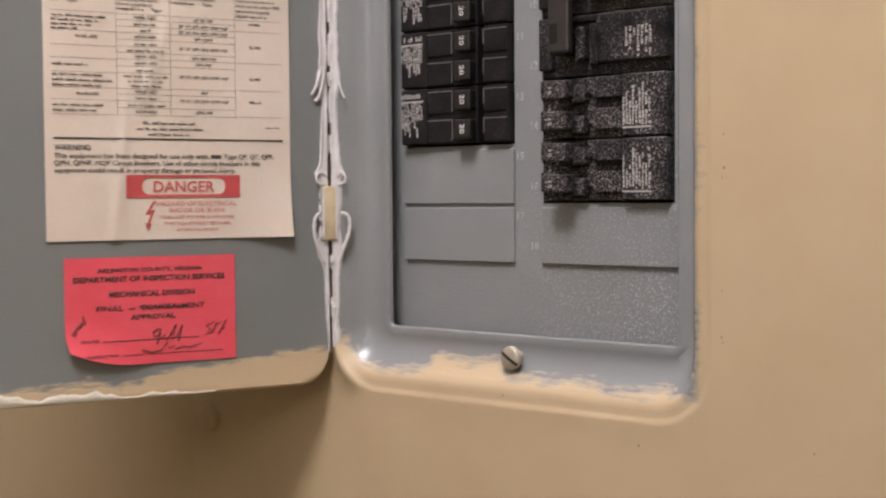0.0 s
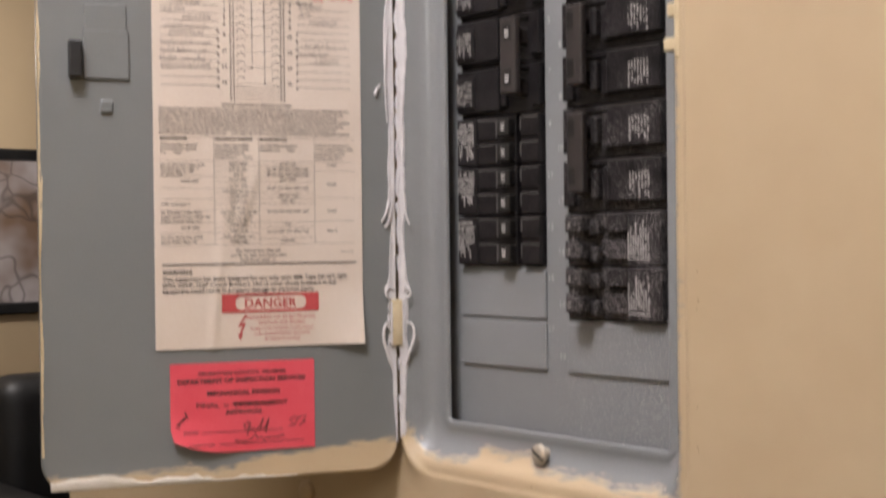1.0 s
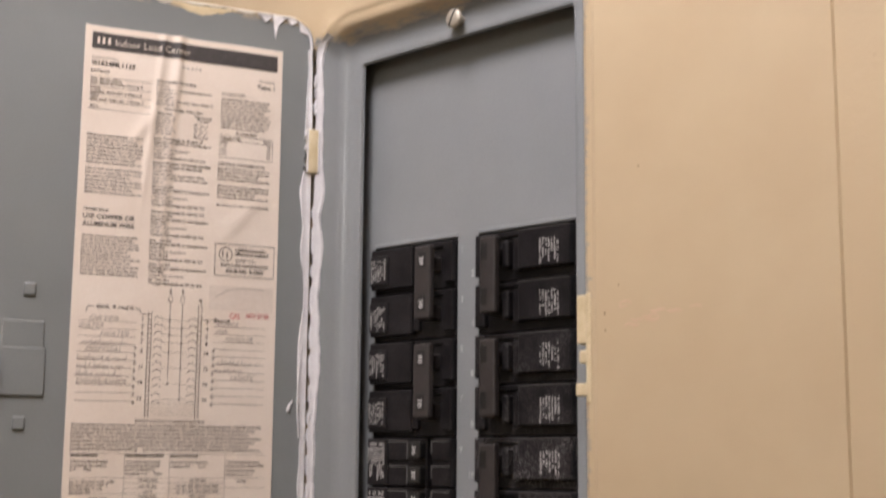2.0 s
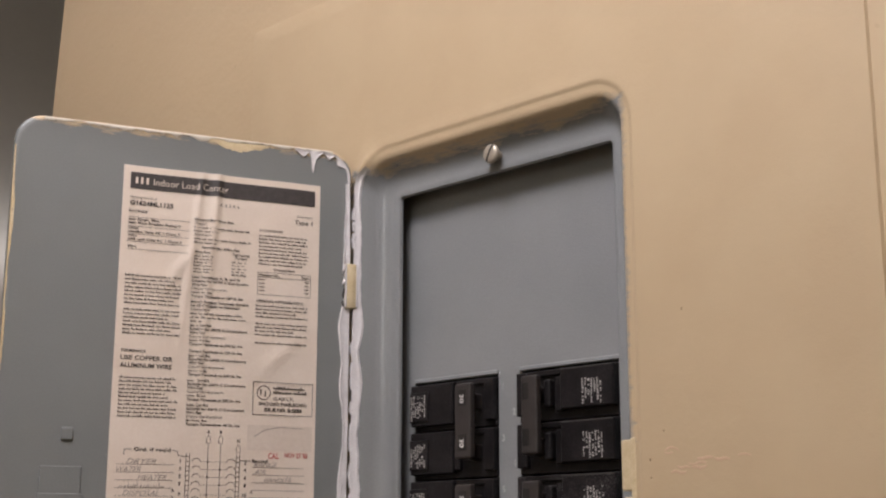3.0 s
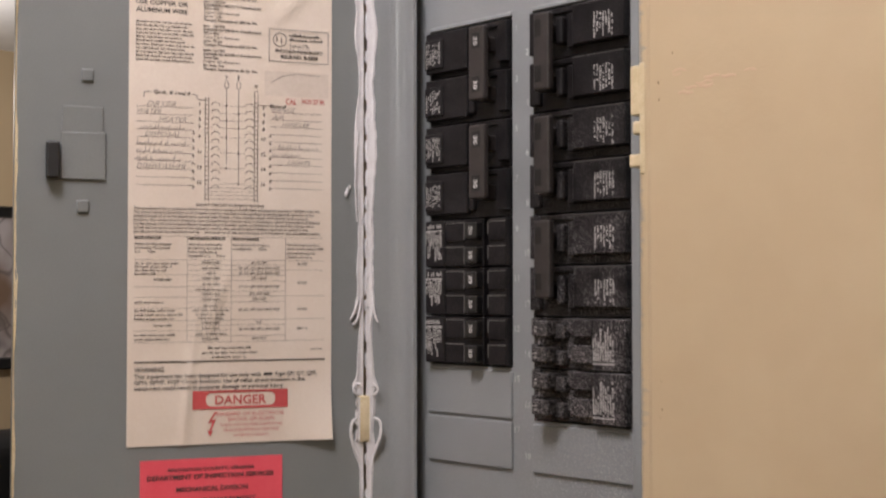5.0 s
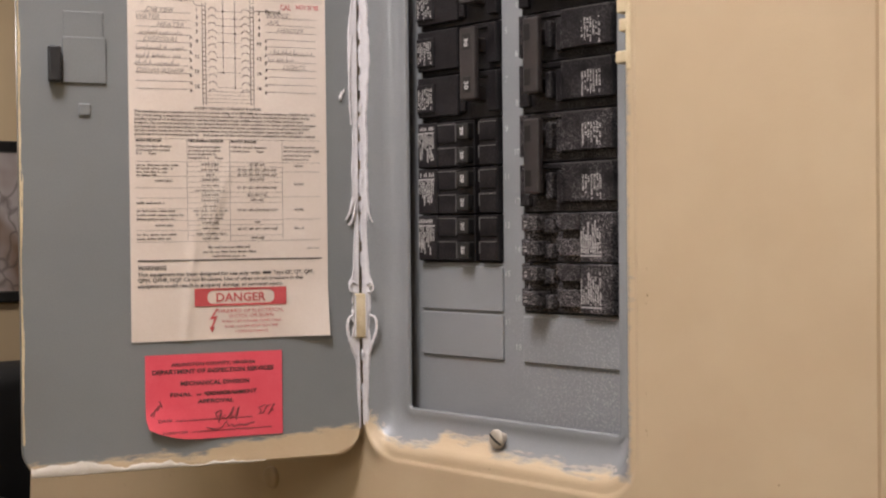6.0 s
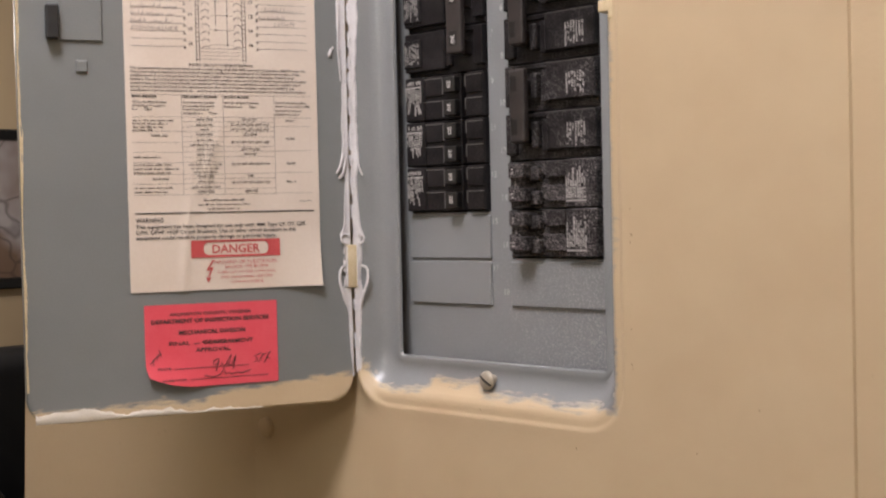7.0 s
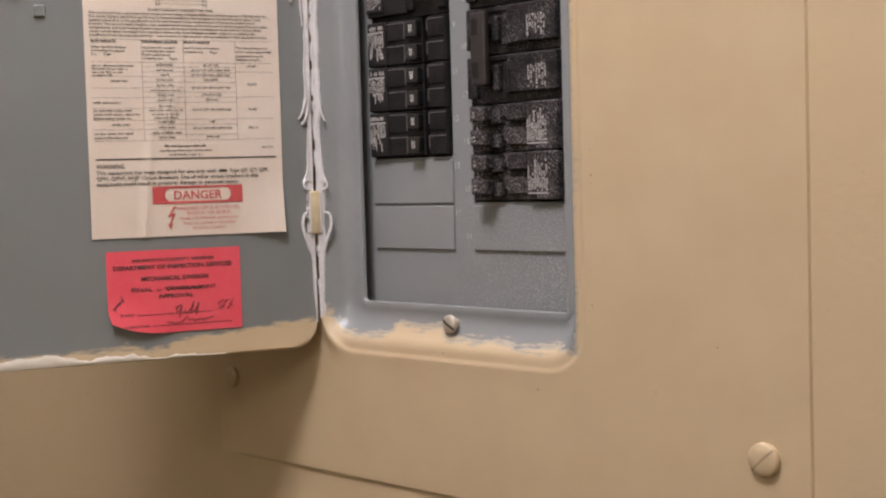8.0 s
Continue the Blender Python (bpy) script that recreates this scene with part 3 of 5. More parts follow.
for z0, z1 in ((1.6423, 1.6672), (1.3797, 1.4044)):
    bm = boxed(-0.0040, 0.0029, z0, z1, -0.0030, 0.0026, 0.0012, 2)
    k = part("hinge", bm, CREAM_PAINT, door, "cream-painted hinge knuckle", smooth=40)
    for a in (-0.0040, 0.0022):
        part("paint_edge", boxed(a, a + 0.0009, z0 + 0.0004, z1 - 0.0006, -0.0022, 0.00285, 0.0004), CAULK, k)
    for side in (-1, 1):
        z = z0 + 0.001
        while z < z1 - 0.003:
            ln = rng_hinge.uniform(0.002, 0.006)
            pts = [((0.0034 if side > 0 else -0.0046) + rng_hinge.uniform(-0.0005, 0.0005), z + ln * q / 3, 0.0008 + rng_hinge.uniform(-0.0004, 0.0006)) for q in range(4)]
            part("paint_flake", curl(pts, rng_hinge.uniform(0.0005, 0.0010)), CAULK if rng_hinge.random() < 0.7 else SLOT_DARK, k, smooth=60)
            z += ln + rng_hinge.uniform(0.0008, 0.003)
    part("hinge_pin", boxed(0.0026, 0.0040, z0 + 0.004, z1 - 0.004, -0.0016, 0.0012, 0.0005), SLOT_DARK, k)


def film_of_paint(rng, path, side, widths, height, slope=0.0):
    """A torn film of dried paint along a line of points; x across, y up, z out. side: +1 spreads to the right of the way."""
    pts = []
    for (ax, ay), (bx, by) in zip(path, path[1:]):
        n = max(1, int(math.hypot(bx - ax, by - ay) / 0.0009))
        pts += [(ax + (bx - ax) * i / n, ay + (by - ay) * i / n) for i in range(n)]
    pts.append(path[-1])
    bm = bmesh.new()
    rings, a, b = [], 0.0, 0.0
    for i, (x, y) in enumerate(pts):
        qx, qy = pts[min(i + 3, len(pts) - 1)]
        px, py = pts[max(i - 3, 0)]
        ln = math.hypot(qx - px, qy - py)
        nx, ny = side * (qy - py) / ln, -side * (qx - px) / ln
        a += rng.uniform(-1, 1) * 0.00016 - a * 0.07
        b += rng.uniform(-1, 1) * 0.00012 - b * 0.10
        w = max(0.0007, widths(x, y) + a)
        h = max(0.0002, height + b)
        rings.append([(x + nx * w * f, y + ny * w * f, h * k - slope * w * f) for f, k in ((0.0, 0.2), (0.08, 1.25), (0.30, 0.75), (0.70, 0.6), (0.90, 1.1), (1.0, 0.0))])
    loft(bm, rings, close=False)
    bmesh.ops.recalc_face_normals(bm, faces=bm.faces)
    return bm


def corner(cx, cy, r, a0, a1, n=10):
    return [(cx + r * math.cos(radians(a0 + (a1 - a0) * i / n)), cy + r * math.sin(radians(a0 + (a1 - a0) * i / n))) for i in range(n + 1)]


def door_width(x, z):
    w = 0.0031 + 0.0006 * math.sin(z * 95)
    for at, size, span in ((1.6320, 0.0036, 0.014), (1.3760, 0.0034, 0.007), (1.4520, 0.0018, 0.005), (1.535, 0.0020, 0.034), (1.4100, 0.0026, 0.003), (1.60, 0.0016, 0.010)):
        w += size * math.exp(-(((z - at) / span) ** 2))
    if z > 1.713:
        w = 0.0030 + 0.0016 * math.sin(x * 800) + 0.0110 * math.exp(-(((x + 0.0235) / 0.0011) ** 2))
    return w * min(1.0, max(0.25, (z - 1.322) / 0.050))


rng = random.Random(5)
way = [(-0.034, 1.7300)] + corner(-0.0158, 1.7162, 0.0138, 90, 0) + [(-0.0006, 1.660), (-0.0006, 1.329)]
part("paint_bead", film_of_paint(rng, way, 1, door_width, 0.0007), CAULK, door, "torn film of dried white paint", smooth=40)
m_side = BASE @ Matrix(((1, 0, 0, 0), (0, 0, -1, 0), (0, 1, 0, 0), (0, 0, 0, 1)))
way = corner(0.0130, 1.7100, 0.0121, 105, 180) + [(0.0009, 1.660), (0.0009, 1.331)]
part("paint_bead", film_of_paint(rng, way, -1, lambda x, z: (door_width(-0.03, z) if z < 1.713 else 0.004) * 0.36 + 0.0012, 0.0008, 1.20), CAULK, panel, "torn film of dried white paint", matrix=m_side @ Matrix.Translation((-0.0010, 0, 0.0036)), smooth=40)
# curls of loose paint beside the hinges and along the films
DOOR_CURLS = (
    (((-0.0044, 1.3925, 0.0012), (-0.0070, 1.3905, 0.0012), (-0.0078, 1.3850, 0.0010), (-0.0062, 1.3775, 0.0008), (-0.0030, 1.3700, 0.0008)), 0.0010),
    (((-0.0022, 1.4052, 0.0014), (-0.0056, 1.4058, 0.0014), (-0.0064, 1.4088, 0.0012), (-0.0040, 1.4108, 0.0010), (-0.0012, 1.4085, 0.0010)), 0.0007),
    (((-0.0030, 1.4580, 0.0008), (-0.0048, 1.4530, 0.0012), (-0.0066, 1.4480, 0.0012), (-0.0084, 1.4455, 0.0010)), 0.0008),
    (((-0.0020, 1.4580, 0.0010), (-0.0034, 1.4490, 0.0014), (-0.0054, 1.4435, 0.0012), (-0.0070, 1.4432, 0.0008)), 0.0008),
    (((-0.0036, 1.5480, 0.0006), (-0.0050, 1.5330, 0.0008), (-0.0054, 1.5150, 0.0008), (-0.0044, 1.4980, 0.0006)), 0.0006),
)
SIDE_CURLS = (
    (((0.0036, 1.3925, 0.0008), (0.0066, 1.3905, -0.0010), (0.0068, 1.3840, -0.0012), (0.0044, 1.3765, 0.0), (0.0022, 1.3700, 0.0006)), 0.0010),
    (((0.0018, 1.4052, 0.0010), (0.0052, 1.4060, 0.0002), (0.0058, 1.4088, 0.0), (0.0036, 1.4106, 0.0008), (0.0014, 1.4085, 0.0010)), 0.0007),
    (((0.0020, 1.4610, 0.0010), (0.0034, 1.4520, 0.0010), (0.0050, 1.4460, 0.0004), (0.0062, 1.4440, 0.0)), 0.0007),
)
for pts, r in DOOR_CURLS:
    part("paint_curl", curl(pts, r), CAULK, door, "curl of dried white paint", smooth=60)
for pts, r in SIDE_CURLS:
    part("paint_curl", curl(pts, r), CAULK, panel, "curl of dried white paint", matrix=m_side @ Matrix.Translation((0, 0, 0.0012)), smooth=60)
# lumps of paint that bridge the crack between door and cover
z = 1.345
while z < 1.702:
    ln = rng.uniform(0.006, 0.016) if 1.41 < z < 1.64 else rng.uniform(0.004, 0.009)
    if not any(a - 0.002 < z + ln and z < b + 0.002 for a, b in ((1.6423, 1.6672), (1.3797, 1.4044))):
        pts = [(-0.0010 + rng.uniform(-0.0005, 0.0005), z + ln * q / 4, 0.0036 + rng.uniform(-0.0003, 0.0003)) for q in range(5)]
        part("paint_bridge", curl(pts, rng.uniform(0.0011, 0.0018)), CAULK, panel, matrix=m_side, smooth=60)
    z += ln + (rng.uniform(0.001, 0.007) if 1.41 < z < 1.64 else rng.uniform(0.0005, 0.003) if z > 1.66 else rng.uniform(0.006, 0.016))
# runs and drips of white paint
for x, z, r in ((-0.0105, 1.5130, 0.0013), (-0.0098, 1.5150, 0.0011), (-0.0085, 1.5168, 0.0008)):
    bm = bmesh.new()
    bmesh.ops.create_icosphere(bm, subdivisions=2, radius=r, matrix=Matrix.Translation((x, z, 0.0004)) @ Matrix.Diagonal((0.8, 1.5, 0.8, 1)))
    part("paint_drip", bm, CAULK, door, smooth=60)


def ragged_patch(rng, x0, x1, base, top, height=0.0004, down=True):
    """A lap of paint along an edge with a ragged far side."""
    bm = bmesh.new()
    n = int(abs(x1 - x0) / 0.0012)
    rings, a = [], 0.0
    for i in range(n + 1):
        x = x0 + (x1 - x0) * i / n
        a += rng.uniform(-1, 1) * 0.0007 - a * 0.18
        t = max(0.0006, top(i / n) + a)
        sign = 1 if down else -1
        rings.append([(x, base, height * 0.3), (x, base + sign * t * 0.3, height), (x, base + sign * t * 0.8, height * 0.8), (x, base + sign * t, 0.0)])
    loft(bm, rings, close=False)
    bmesh.ops.recalc_face_normals(bm, faces=bm.faces)
    return bm


PRIMER = surface("cream_white_primer", (0.60, 0.555, 0.47), (0.67, 0.63, 0.56), 0.4, big=90, fine=900, bump=0.4, depth=0.0005)
part("paint_lap", ragged_patch(rng, -0.1775, -0.055, 1.3150, lambda f: (0.0030 + 0.0046 * math.exp(-(((f - 0.14) / 0.15) ** 2))) * (1 - f) ** 0.45, 0.0006), PRIMER, door, "ragged lap of cream-white paint", smooth=60)
part("paint_lap", film_of_paint(rng, [(-0.1814, 1.332), (-0.1814, 1.45), (-0.1814, 1.714)], 1, lambda x, z: 0.0011 + 0.0006 * math.sin(z * 61) * math.sin(z * 23), 0.0005), CREAM_PAINT, door, "ragged lap of cream paint along the free edge", smooth=60)
part("paint_lap", ragged_patch(rng, -0.168, -0.012, 1.7307, lambda f: 0.0010 + 0.0009 * math.sin(f * 21) ** 2 + 0.0, 0.0005, False), PRIMER, door, "ragged lap of cream-white paint", smooth=60)
part("paint_lap", ragged_patch(rng, -0.092, -0.046, 1.7302, lambda f: 0.0010 + 0.0050 * math.sin(f * 3.14) ** 2, 0.0002, False), CREAM_PAINT, door, "ragged lap of cream paint", smooth=60)

# ---- circuit breakers ----
def flat(bm, x0, y0, x1, y1, z=0.0):
    bm.faces.new([bm.verts.new((a, b, z)) for a, b in ((x0, y0), (x1, y0), (x1, y1), (x0, y1))])


def words(bm, rng, x0, x1, y, h, z=0.0, mean=0.0035, gap=0.0008):
    """A line of writing too small to read: word-long bars with a few stems above and below."""
    x = x0
    while x < x1 - 0.0006:
        end = min(x1, x + mean * rng.uniform(0.45, 1.5))
        flat(bm, x, y + h * 0.06, end, y + h * 0.40, z)
        at = x
        while at < end - h * 0.4:
            wide, tall = h * rng.uniform(0.25, 0.55), h * rng.choice((0.62, 0.70, 1.0))
            flat(bm, at, y + h * 0.40, min(end, at + wide), y + tall, z)
            at += wide + h * rng.uniform(0.25, 0.9)
        x = end + gap * rng.uniform(0.8, 1.2)


WIDE = {1: (COLUMN[0][1] - COLUMN[0][0]) / 0.0622, -1: (COLUMN[1][1] - COLUMN[1][0]) / 0.0622}
# local frame of a breaker: x from its outer end inwards, y out of the wall negative, z down from its top


def rating_print(rng, x0, x1, z0, z1, rows):
    """Rows of worn print read from the side: short uneven dashes."""
    bm = bmesh.new()
    step = (x1 - x0) / rows
    for i in range(rows):
        x = x0 + step * i
        z, end = z0 - rng.uniform(0, 0.0012), z1 + rng.uniform(0, 0.0045) * (i % 3 != 0)
        while z > end:
            ln = rng.uniform(0.0003, 0.0011)
            if rng.random() < 0.80:
                w = step * rng.uniform(0.35, 0.72)
                flat(bm, x, z - ln, x + w, z)
            z -= ln + rng.uniform(0.0002, 0.0005)
    return bm


def two_pole(name, x_outer, z_top, inwards, seed, rating, speckle):
    """inwards: +1 where the outer end is at the lower x."""
    rng = random.Random(seed)
    label = "black two-pole circuit breaker with tied handles marked %s" % rating if rating else "black two-pole circuit breaker with tied grey handles"
    b = thing(name, label, "circuit breaker", "circuit breakers in the panel", Matrix.Translation((x_outer, DEAD_Y, z_top)))
    s = inwards * WIDE[inwards]

    def bx(bm, a, c, y0, y1, z0, z1, bevel=0.0004, seg=1):
        return box(bm, min(s * a, s * c), max(s * a, s * c), y0, y1, z0, z1, bevel, seg)

    for k in (0, 1):
        t = -k * POLE
        lo, hi = t - POLE + 0.0004, t - 0.0003
        part("pole_body", bx(bmesh.new(), 0.0, 0.0622, -0.0010, 0.020, lo, hi), speckle, b)
        part("face_block", bx(bmesh.new(), 0.0002, 0.0330, -0.0048, 0.004, lo + (0.0024 if s > 0 else 0.0046), hi - 0.0004, 0.0006), speckle, b)
        if s > 0:
            part("print_pad", bx(bmesh.new(), 0.0004, 0.0150, -0.0058, -0.003, lo + 0.0046, hi - 0.0042, 0.0005), speckle, b)
        else:
            part("lug", bx(bmesh.new(), 0.0385, 0.0430, -0.0056, 0.001, lo + 0.0060, hi - 0.0050, 0.0012, 2), speckle, b)
        part("ledge", bx(bmesh.new(), 0.0330, 0.0372, -0.0036, 0.004, lo + 0.0040, hi - 0.0040, 0.0005), speckle, b)
        part("end_block", bx(bmesh.new(), 0.0555, 0.0622, -0.0040, 0.004, lo + 0.0030, hi - 0.0004, 0.0005), speckle, b)
        part("top_rib", bx(bmesh.new(), 0.0340, 0.0600, -0.0030, 0.004, hi - 0.0030, hi - 0.0002, 0.0004), speckle, b)
        # paler strip paints the light that the block's top edge catches
        if s < 0:
            part("lit_top_edge", bx(bmesh.new(), 0.0006, 0.0326, -0.00492, -0.0042, hi - 0.0012, hi - 0.0007, 0.0), LIT_EDGE, b)
    # tie bar over the two toggles
    bm = bmesh.new()
    bar = (0.0425, 0.0542) if s > 0 else (0.0412, 0.0515)
    bx(bm, *bar, -0.0125, -0.0085, -0.0415, -0.0035, 0.0010, 2)
    for k in (0, 1):
        bx(bm, 0.0450, 0.0515, -0.0095, 0.002, -k * POLE - 0.0165, -k * POLE - 0.0085, 0.0006)
    handle = part("handle", bm, HANDLE, b, "dark grey tied handle")
    for k in (0, 1):
        z = -0.0080 - k * 0.0225
        part("window", boxed(*sorted((s * (0.0452 if s > 0 else 0.0462), s * (0.0514 if s > 0 else 0.0508))), -0.01262, -0.0118, z - 0.0072, z + 0.0014, 0.0003), PAD, handle)
        if rating:
            bm = lettering(bmesh.new(), rating, s * 0.0483 - 0.0014, z - 0.0012, 0.0028, 0.0044, turn=-90)
            part("rating", bm, PRINT_WHITE, handle, "white rating figures", matrix=Matrix.Translation((0, -0.01285, 0)) @ FACE)
    for k in (0, 1):
        t = -k * POLE
        bm = rating_print(rng, *sorted((s * 0.0018, s * 0.0138) if s > 0 else (s * 0.0062, s * 0.0190)), t - 0.0064, t - 0.0186, 7)
        part("print", bm, PRINT_GREY, b, "worn white print", matrix=Matrix.Translation((0, -0.00592 if s > 0 else -0.00492, 0)) @ FACE)
    return b


def twin(name, x_outer, z_top, inwards, seed, rating, lit, speckle):
    """A twin breaker: two half-height toggles in one pole."""
    rng = random.Random(seed)
    b = thing(name, "black twin circuit breaker with two small toggles and worn white print", "circuit breaker", "circuit breakers in the panel", Matrix.Translation((x_outer, DEAD_Y, z_top)))
    s = inwards * WIDE[inwards]

    def bx(bm, a, c, y0, y1, z0, z1, bevel=0.0004, seg=1):
        return box(bm, min(s * a, s * c), max(s * a, s * c), y0, y1, z0, z1, bevel, seg)

    lo, hi = -POLE + 0.0003, -0.0003
    bm = bmesh.new()
    if s < 0:
        bx(bm, 0.0, 0.0622, -0.0012, 0.020, lo, hi)
    else:
        bx(bm, 0.0, 0.0447, -0.0036, 0.020, lo, hi)
        bx(bm, 0.0445, 0.0488, 0.0012, 0.018, lo + 0.0004, hi - 0.0004)
        bx(bm, 0.0486, 0.0622, -0.0036, 0.020, lo, hi)
    part("body", bm, speckle, b)
    part("print_block", bx(bmesh.new(), 0.0002, 0.0160 if s > 0 else 0.0205, -0.0052, 0.004, lo + 0.0002, hi, 0.0006), speckle, b)
    for k in (0, 1):
        a, c = -k * POLE / 2 - POLE / 2 + 0.0006, -k * POLE / 2 - 0.0006
        if s > 0:
            part("pad", bx(bmesh.new(), 0.0162, 0.0310, -0.0045, 0.001, a + 0.0002, c - 0.0012, 0.0004), speckle, b)
            part("pad", bx(bmesh.new(), 0.0488, 0.0618, -0.0044, 0.001, a + 0.0002, c - 0.0012, 0.0004), speckle, b)
        else:
            part("pad", bx(bmesh.new(), 0.0207, 0.0345, -0.0050, 0.002, a + 0.0030, c, 0.0005), speckle, b)
            part("lug", bx(bmesh.new(), 0.0382, 0.0450, -0.0058, 0.002, a + 0.0016, c - 0.0026, 0.0010, 2), speckle, b)
            part("ledge", bx(bmesh.new(), 0.0345, 0.0385, -0.0030, 0.002, a + 0.0050, c, 0.0004), speckle, b)
            part("end_block", bx(bmesh.new(), 0.0560, 0.0618, -0.0036, 0.002, a + 0.0034, c, 0.0005), speckle, b)
    for k in (0, 1):
        z = -k * POLE / 2
        bm = bmesh.new()
        if lit:
            bx(bm, 0.0345, 0.0440, -0.0082, 0.0020, z - 0.0108, z - 0.0022, 0.0008, 2)
        else:
            bx(bm, 0.0430, 0.0540, -0.0120, 0.0010, z - 0.0092, z - 0.0016, 0.0010, 2)
            bx(bm, 0.0446, 0.0500, -0.0070, 0.0010, z - 0.0118, z - 0.0030, 0.0006)
        h = part("handle", bm, PAD if lit else speckle, b)
        bm = lettering(bmesh.new(), rating, s * (0.0398 if lit else 0.0500) - (0.0013 if lit else 0.0016), z - 0.0043, 0.0025 if lit else 0.0017, 0.0042 if lit else 0.0030, turn=-90)
        part("rating", bm, PRINT_WHITE if lit else PRINT_GREY, h, "white rating figures", matrix=Matrix.Translation((0, -0.0084 if lit else -0.0122, 0)) @ FACE)
        # thin paler moulding lines round the pads
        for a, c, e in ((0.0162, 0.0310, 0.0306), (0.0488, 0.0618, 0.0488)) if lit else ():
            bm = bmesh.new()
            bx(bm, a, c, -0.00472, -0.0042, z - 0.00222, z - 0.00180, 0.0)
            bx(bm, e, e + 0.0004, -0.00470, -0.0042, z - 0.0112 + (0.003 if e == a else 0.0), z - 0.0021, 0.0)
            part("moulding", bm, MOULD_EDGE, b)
    bm = bmesh.new()
    x0, x1 = sorted((s * 0.0010, s * 0.0142) if s > 0 else (s * 0.0066, s * 0.0200))
    for i in range(9):
        x = x0 + (x1 - x0) * i / 9
        full = rng.uniform(0.45, 1.0)
        top, bot = (-0.0062, -0.0062 - 0.0165 * full) if s > 0 else (-0.0205 + 0.0165 * full, -0.0205)
        z = top
        while z > bot + 0.0006:
            ln = rng.uniform(0.0004, 0.0016) if z > top - 0.008 or s < 0 else rng.uniform(0.0010, 0.0030)
            if rng.random() < 0.9:
                flat(bm, x, max(bot, z - ln), x + (x1 - x0) / 9 * rng.uniform(0.4, 0.8), z)
            z -= ln + rng.uniform(0.0002, 0.0004)
        if s > 0 and rng.random() < 0.7:
            flat(bm, x, -0.0045, x + (x1 - x0) / 9 * 0.6, -0.0022 - rng.uniform(0, 0.0008))
    edge = -0.0058 if s > 0 else -0.0215
    flat(bm, x0, edge - 0.0004, x1, edge + 0.0003)
    part("print", bm, PRINT_GREY, b, "worn white print", matrix=Matrix.Translation((0, -0.00535, 0)) @ FACE)
    return b


for k in (0, 1):
    two_pole("circuit_breaker", COLUMN[0][0], TOP_Z - 2 * k * POLE, 1, 11 + k, "30", BLACK)
# specks grow paler down this column to paint the lamp's sheen
for k in (0, 1, 2):
    two_pole("circuit_breaker", COLUMN[1][1], TOP_Z - 2 * k * POLE, -1, 21 + k, "", (BLACK, DUST_FAINT_SHEEN, DUST_SOME_SHEEN)[k])
for k in (0, 1, 2):
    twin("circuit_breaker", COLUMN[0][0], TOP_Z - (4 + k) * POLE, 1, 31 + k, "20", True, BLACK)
for k in (0, 1):
    twin("circuit_breaker", COLUMN[1][1], TOP_Z - (6 + k) * POLE, -1, 41 + k, "15", False, DUST_FULL_SHEEN)

# ---- the printed directory on the door ----
PX, PW, PTOP, PBOT = -0.1264, 0.1075, 1.7090, 1.3812


def paper_lift(x, y):
    """Height of the paper over the door; x from its left edge, y world height."""
    f = max(0.0, (x - 0.080) / 0.0265) * max(0.0, (1.412 - y) / 0.030)
    ridge = 0.0008 * math.exp(-(((x - 0.044 - (y - 1.60) * 0.05) / 0.0022) ** 2)) * min(1.0, max(0.0, (y - 1.56) / 0.06))
    ridge += 0.0007 * math.exp(-(((x - 0.037 - (y - 1.66) * 0.10) / 0.0016) ** 2)) * min(1.0, max(0.0, (y - 1.60) / 0.05))
    ridge += 0.0006 * math.exp(-(((x - 0.030 - (y - 1.40) * 0.10) / 0.0025) ** 2)) * min(1.0, max(0.0, (1.46 - y) / 0.03))
    ridge += 0.0007 * math.exp(-(((x - 0.0500 - (y - 1.69) * 0.06) / 0.0017) ** 2)) * min(1.0, max(0.0, (y - 1.655) / 0.03))
    ridge += 0.0008 * math.exp(-(((x - 0.0350 - (y - 1.662) * 0.62) / 0.0030) ** 2)) * math.exp(-(((y - 1.657) / 0.012) ** 2))
    ridge += 0.0007 * math.exp(-(((x - 0.0880 - (y - 1.615) * 0.9) / 0.0045) ** 2)) * math.exp(-(((y - 1.612) / 0.010) ** 2))
    ridge += 0.0006 * math.exp(-(((x - 0.0480 - (y - 1.46) * 0.35) / 0.0030) ** 2)) * math.exp(-(((y - 1.455) / 0.020) ** 2))
    return 0.0006 + 0.0030 * f ** 1.5 + 1.3 * ridge + 0.00030 * math.sin(x * 130 + y * 9) * math.sin(y * 23) * min(1.0, max(0.0, (y - 1.425) / 0.03))


def laid(bm, lift, over):
    for v in bm.verts:
        v.co.z += lift(v.co.x, v.co.y) + over
    return bm


